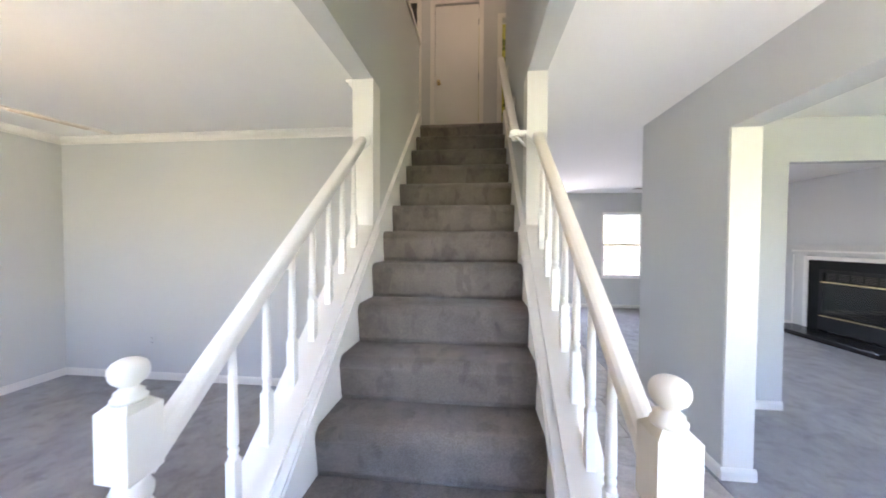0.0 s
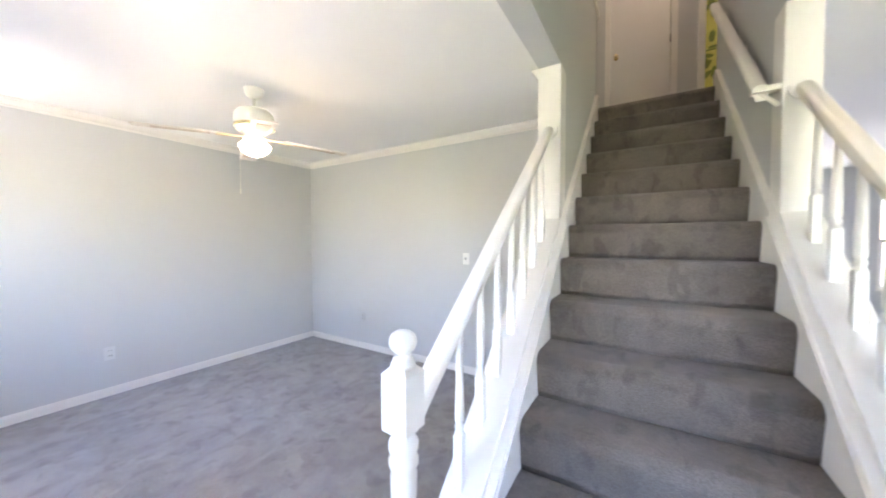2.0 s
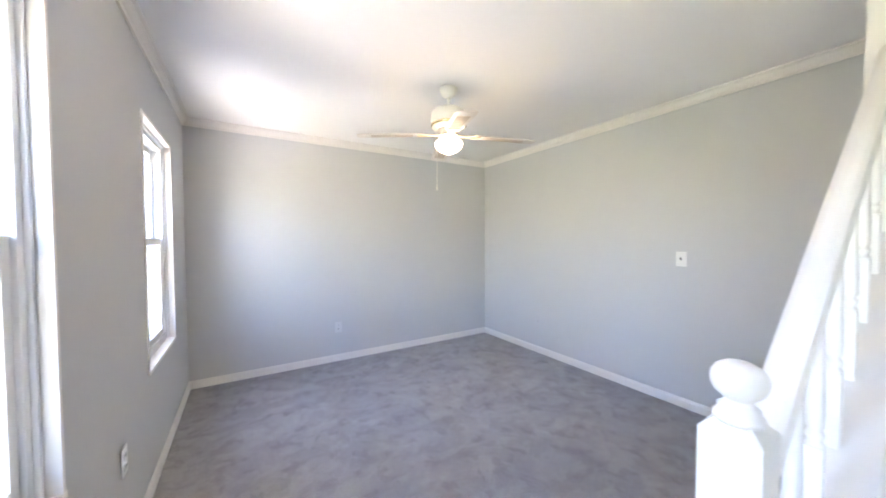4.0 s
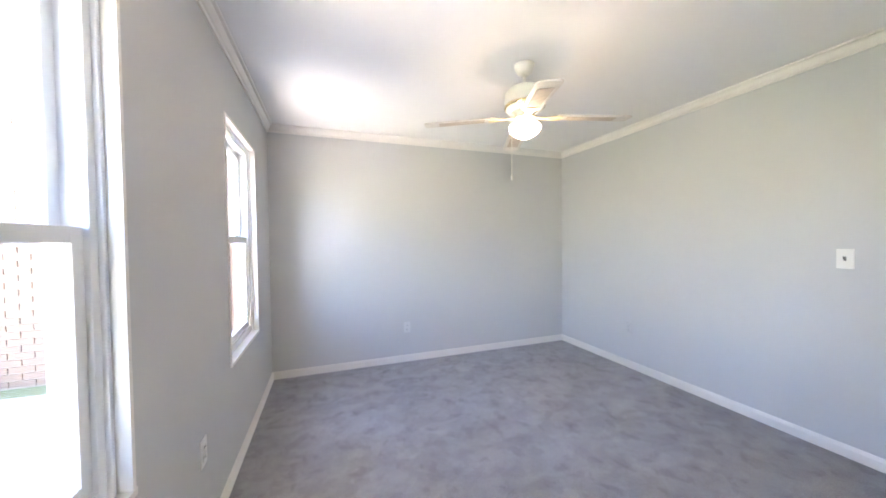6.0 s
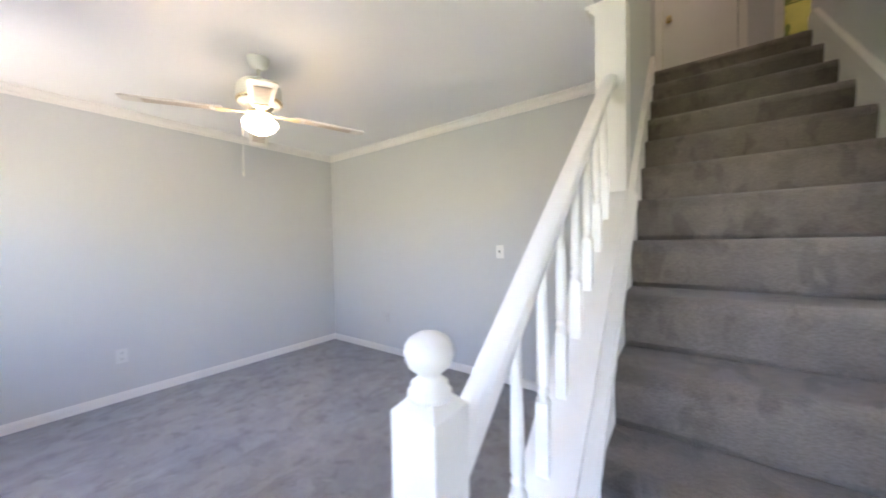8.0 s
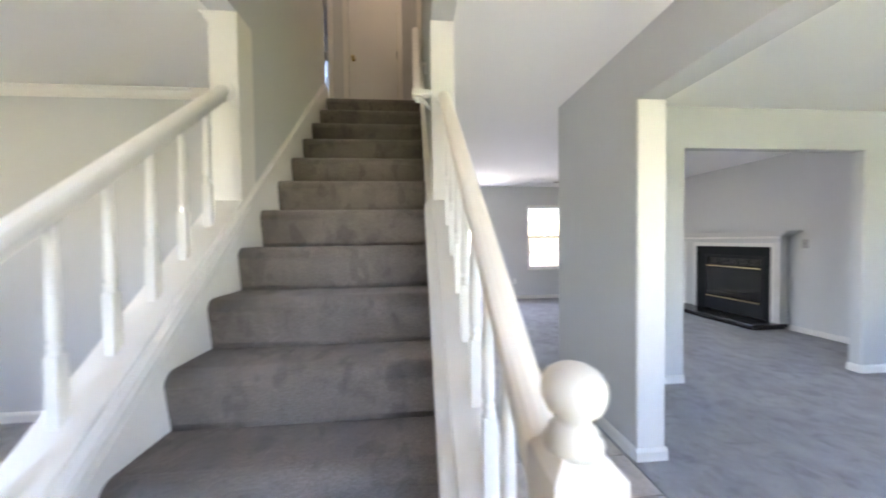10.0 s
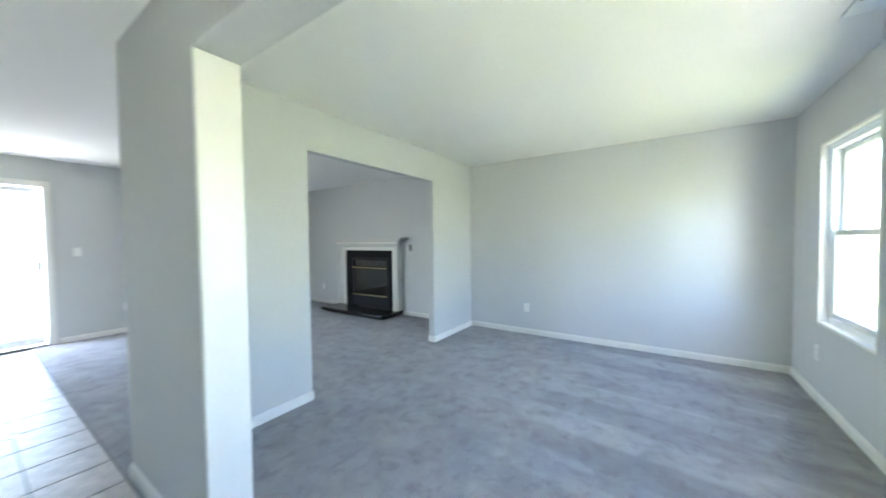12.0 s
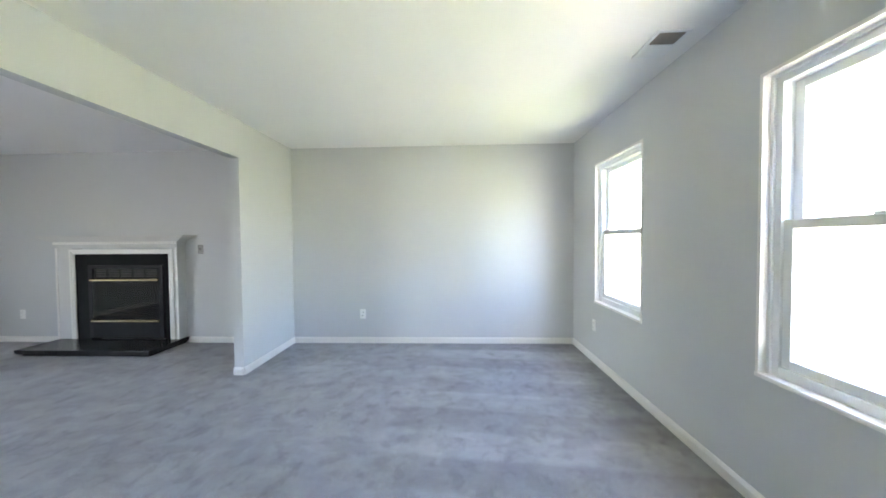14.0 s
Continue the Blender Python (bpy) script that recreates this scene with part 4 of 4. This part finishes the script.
for i in range(7):
    y = VY0 + 0.026 + i * 0.0195
    part("slat", prism(bmesh.new(), [(y, H - 0.010), (y + 0.004, H - 0.008), (y + 0.0045, H - 0.009), (y + 0.0005, H - 0.011)], VX0 + 0.137, VX1 - 0.02), VINYL, vent)
    part("slat", prism(bmesh.new(), [(y, H - 0.004), (y + 0.010, H - 0.009), (y + 0.011, H - 0.008), (y + 0.001, H - 0.003)], VX0 + 0.018, VX0 + 0.130), DUCT, vent)
vent2 = base("ceiling_vent", (3.2, 5.6, H), "small dark ceiling vent near the street window", "air vent")
bm = bmesh.new()
box(bm, 3.05, 3.35, 5.52, 5.68, H - 0.008, H - 0.001, 0.003)
part("vent_frame", bm, VINYL, vent2)
for i in range(6):
    part("slat", slab(3.07, 3.33, 5.535 + i * 0.023, 5.550 + i * 0.023, H - 0.012, H - 0.007), DUCT, vent2)

chime = base("door_chime", (RXO, 1.57, 2.0), "white door chime box on the hall wall", "door chime")
part("chime_box", slab(RXO, RXO + 0.05, 1.50, 1.64, 1.96, 2.15, 0.006), PLATE, chime)
part("chime_vent", slab(RXO, RXO + 0.045, 1.51, 1.63, 1.915, 1.958, 0.004), NICKEL, chime)
plaque = base("brass_plate", (RXO, 1.30, 2.16), "small brass plate high on the hall wall", "plate")
part("plate", slab(RXO, RXO + 0.014, 1.275, 1.335, 2.10, 2.21, 0.003), BRASS, plaque)

# half wall of the kitchen with its dark top
pony = base("kitchen_half_wall", (0.5, 4.95, 0), "grey half wall with a dark counter top", "half wall", kind="structure")
part("half_wall_body", slab(0.42, 0.56, 4.58, 5.45, 0, 1.05), WALL, pony)
part("counter_top", slab(0.20, 0.66, 4.54, 5.45, 1.05, 1.08, 0.006), COUNTER, pony)
part("end_board", slab(0.41, 0.57, 4.566, 4.578, 0, 1.05, 0.002), TRIM, pony)
part("half_wall_baseboard", slab(0.56, 0.574, 4.58, 5.45, 0, 0.085, 0.003), TRIM, pony)

# leaf prints of the papered room
leaf_border = base("wallpaper_leaves", (0.6, 4.85, UP), "dark leaf prints on yellow wallpaper", "wallpaper")
rng = random.Random(5)
for i in range(90):
    x, z, a, s = 0.35 + rng.random() * 0.9, UP + 0.05 + rng.random() * 2.2, rng.random() * 6.28, 0.055 + 0.035 * rng.random()
    bm = bmesh.new()
    pts = [(math.cos(t) * s, math.sin(t) * s * 0.42) for t in [2 * math.pi * k / 8 for k in range(8)]]
    prism(bm, [(x + u * math.cos(a) - v * math.sin(a), z + u * math.sin(a) + v * math.cos(a)) for u, v in pts], 4.846, 4.8495, "y")
    part("leaf", bm, LEAFPRINT, leaf_border)

part("border_line", slab(0.0, 1.6, 4.845, 4.849, 3.93, 3.945), LEAFPRINT, leaf_border)


# ---- outdoors ----
structure("ground", slab(-90, 90, -120, YS - T, -0.30, -0.22), GRASS, "sunlit green lawn behind the house", "lawn")
structure("front_yard", slab(-90, 90, YN + T, 120, -0.30, -0.22), PAVING, "worn grey asphalt driveway before the house", "driveway")
structure("front_path", slab(0.4, 2.3, YN + T, 14, -0.22, -0.12, 0.01), PAVING, "worn grey path to the front door", "path")
# unseen slab, added to keep sky light off the front windows
structure("front_shade_slab", slab(2.2, 5.9, YN + T, YN + T + 2.3, 2.42, 2.54, 0.01), SIDING, "unseen pale slab added to shade the front windows", "porch roof")
structure("patio", slab(-4.9, 1.6, -4.6, YS - T, -0.22, -0.16, 0.01), PATIOSTONE, "grey concrete patio along the house", "patio")
WX = -5.35
wing = base("brick_wing", (WX, -3.2, -0.22), "tan brick side wing with red downspout", "house")
part("wing_core", slab(-9.0, WX - 0.012, -6.0, -1.9, -0.25, 5.3), MORTAR, wing)
bm = bmesh.new()
for row in range(72):
    z = -0.2 + row * 0.075
    y = -5.98 + (0.11 if row % 2 else 0.0)
    while y < -1.95:
        box(bm, WX - 0.02, WX, y, min(y + 0.205, -1.9), z, z + 0.063)
        y += 0.215
tagged(part("brick_courses", bm, BRICK, wing), kind="stuff")
part("wing_roof", slab(-9.2, WX + 0.3, -6.2, -1.8, 5.3, 5.45), SIDING, wing)
part("downspout", slab(WX, WX + 0.045, -2.105, -2.06, -0.2, 5.2, 0.01), DOWNPIPE, wing)
fence = base("garden_fence", (6, -14, -0.22), "pale wooden rail fence across the lawn", "fence")
for i in range(14):
    part("fence_post", slab(-6 + i * 1.8, -5.9 + i * 1.8, -14.05, -13.95, -0.22, 1.15), FENCE, fence)
for z in (0.35, 0.85):
    part("fence_rail", slab(-6, 17.5, -13.94, -13.90, z, z + 0.10), FENCE, fence)


def tree(x, y, tall, wide, seed, label):
    """A tapered trunk with limbs and a ragged crown of small leaves gathered in clumps."""
    rng = random.Random(seed)
    t = base("tree", (x, y, -0.22), label, "tree", "trees behind the lawn")
    bm = lathe(bmesh.new(), [(0.22, -0.22), (0.16, 0.3), (0.13, tall * 0.4), (0.05, tall * 0.8)], x, y, 10)
    tips = []
    for i in range(11):
        a, z0 = i * 2.4 + rng.random(), tall * (0.28 + 0.045 * i)
        reach = wide * (0.55 + 0.4 * rng.random()) * (1.0 - 0.05 * i)
        tip = Vector((x + reach * math.cos(a), y + reach * math.sin(a), z0 + tall * (0.10 + 0.16 * rng.random())))
        rod(bm, (x, y, z0), tip, 0.045, 6)
        tips.append(tip)
    part("trunk", bm, BARK, t)
    verts, faces = [], []
    for tip in tips + [Vector((x, y, tall * 0.92))]:
        for j in range(7):
            centre = tip + Vector((rng.gauss(0, wide * 0.24), rng.gauss(0, wide * 0.24), rng.gauss(0, tall * 0.06)))
            for k in range(34):
                p = centre + Vector((rng.gauss(0, 0.24), rng.gauss(0, 0.24), rng.gauss(0, 0.18)))
                u = Vector((rng.gauss(0, 1), rng.gauss(0, 1), rng.gauss(0, 0.6))).normalized() * (0.07 + 0.05 * rng.random())
                v = u.orthogonal().normalized() * (0.035 + 0.02 * rng.random())
                n = len(verts)
                verts += [p - u, p + v, p + u, p - v]
                faces.append((n, n + 1, n + 2, n + 3))
    me = bpy.data.meshes.new("crown")
    me.from_pydata(verts, [], faces)
    me.materials.append(LEAF)
    crown = new("crown", me)
    crown.parent = t
    crown.matrix_parent_inverse = t.matrix_world.inverted()
    return t


for tx0, ty0, tall, wide, seed in ((-4.2, -17.5, 8.5, 2.6, 3), (-0.6, -20.0, 9.5, 2.9, 8), (3.2, -18.5, 7.0, 2.3, 21), (7.5, -20.5, 9.0, 2.8, 34), (11.5, -18.0, 7.5, 2.5, 55)):
    tree(tx0, ty0, tall, wide, seed, "leafy green tree standing behind the lawn fence")

# ---- floor tiles ----
PX, PY, GAP = 0.3125, 0.306, 0.009
floor_tiles = base("tile_floor", (0.95, 2.0, -0.012), "pale marbled ceramic floor tiles with diamond insets", "tile floor", kind="structure")
X0, Y0 = 0.297, 0.89 - 4 * PY
CUT = 0.052


def tile_mesh(w, d, cuts):
    """A tile with the corners in cuts (0 to 3, round from the origin) taken off."""
    g = GAP / 2
    pts = []
    for i, (x, y, sx, sy) in enumerate(((g, g, 1, 1), (w - g, g, -1, 1), (w - g, d - g, -1, -1), (g, d - g, 1, -1))):
        if i in cuts:
            a, b = (x, y + sy * CUT), (x + sx * CUT, y)
            pts += [a, b] if i in (0, 2) else [b, a]
        else:
            pts.append((x, y))
    bm = prism(bmesh.new(), pts, -0.010, -0.001, "z")
    me = bpy.data.meshes.new("tile")
    bm.to_mesh(me)
    bm.free()
    me.materials.append(TILE)
    return me


def inset_at(i, j):
    """Diamonds sit on every other crossing of the lines, four rows apart."""
    return (i % 4 == 3 and j % 4 == 0) or (i % 4 == 1 and j % 4 == 2)


tiles = {}
for i in range(4):
    for j in range(24):
        x, y = X0 + i * PX, Y0 + j * PY
        if y + PY > YN:
            continue
        cuts = tuple(n for n, (a, b) in enumerate(((i, j), (i + 1, j), (i + 1, j + 1), (i, j + 1))) if inset_at(a, b))
        if cuts not in tiles:
            tiles[cuts] = tile_mesh(PX, PY, cuts)
        ob = new("tile", tiles[cuts])
        ob.parent = floor_tiles
        ob.matrix_parent_inverse = floor_tiles.matrix_world.inverted()
        ob.location = (x, y, 0)
r = CUT - 0.006
diamond = bpy.data.meshes.new("inset")
bm = prism(bmesh.new(), [(-r, 0), (0, -r), (r, 0), (0, r)], -0.010, -0.001, "z")
bm.to_mesh(diamond)
bm.free()
diamond.materials.append(INSET)
for i in range(1, 5):
    for j in range(1, 23):
        if inset_at(i, j) and i < 4:
            ob = new("inset", diamond)
            ob.parent = floor_tiles
            ob.matrix_parent_inverse = floor_tiles.matrix_world.inverted()
            ob.location = (X0 + i * PX, Y0 + j * PY, 0)
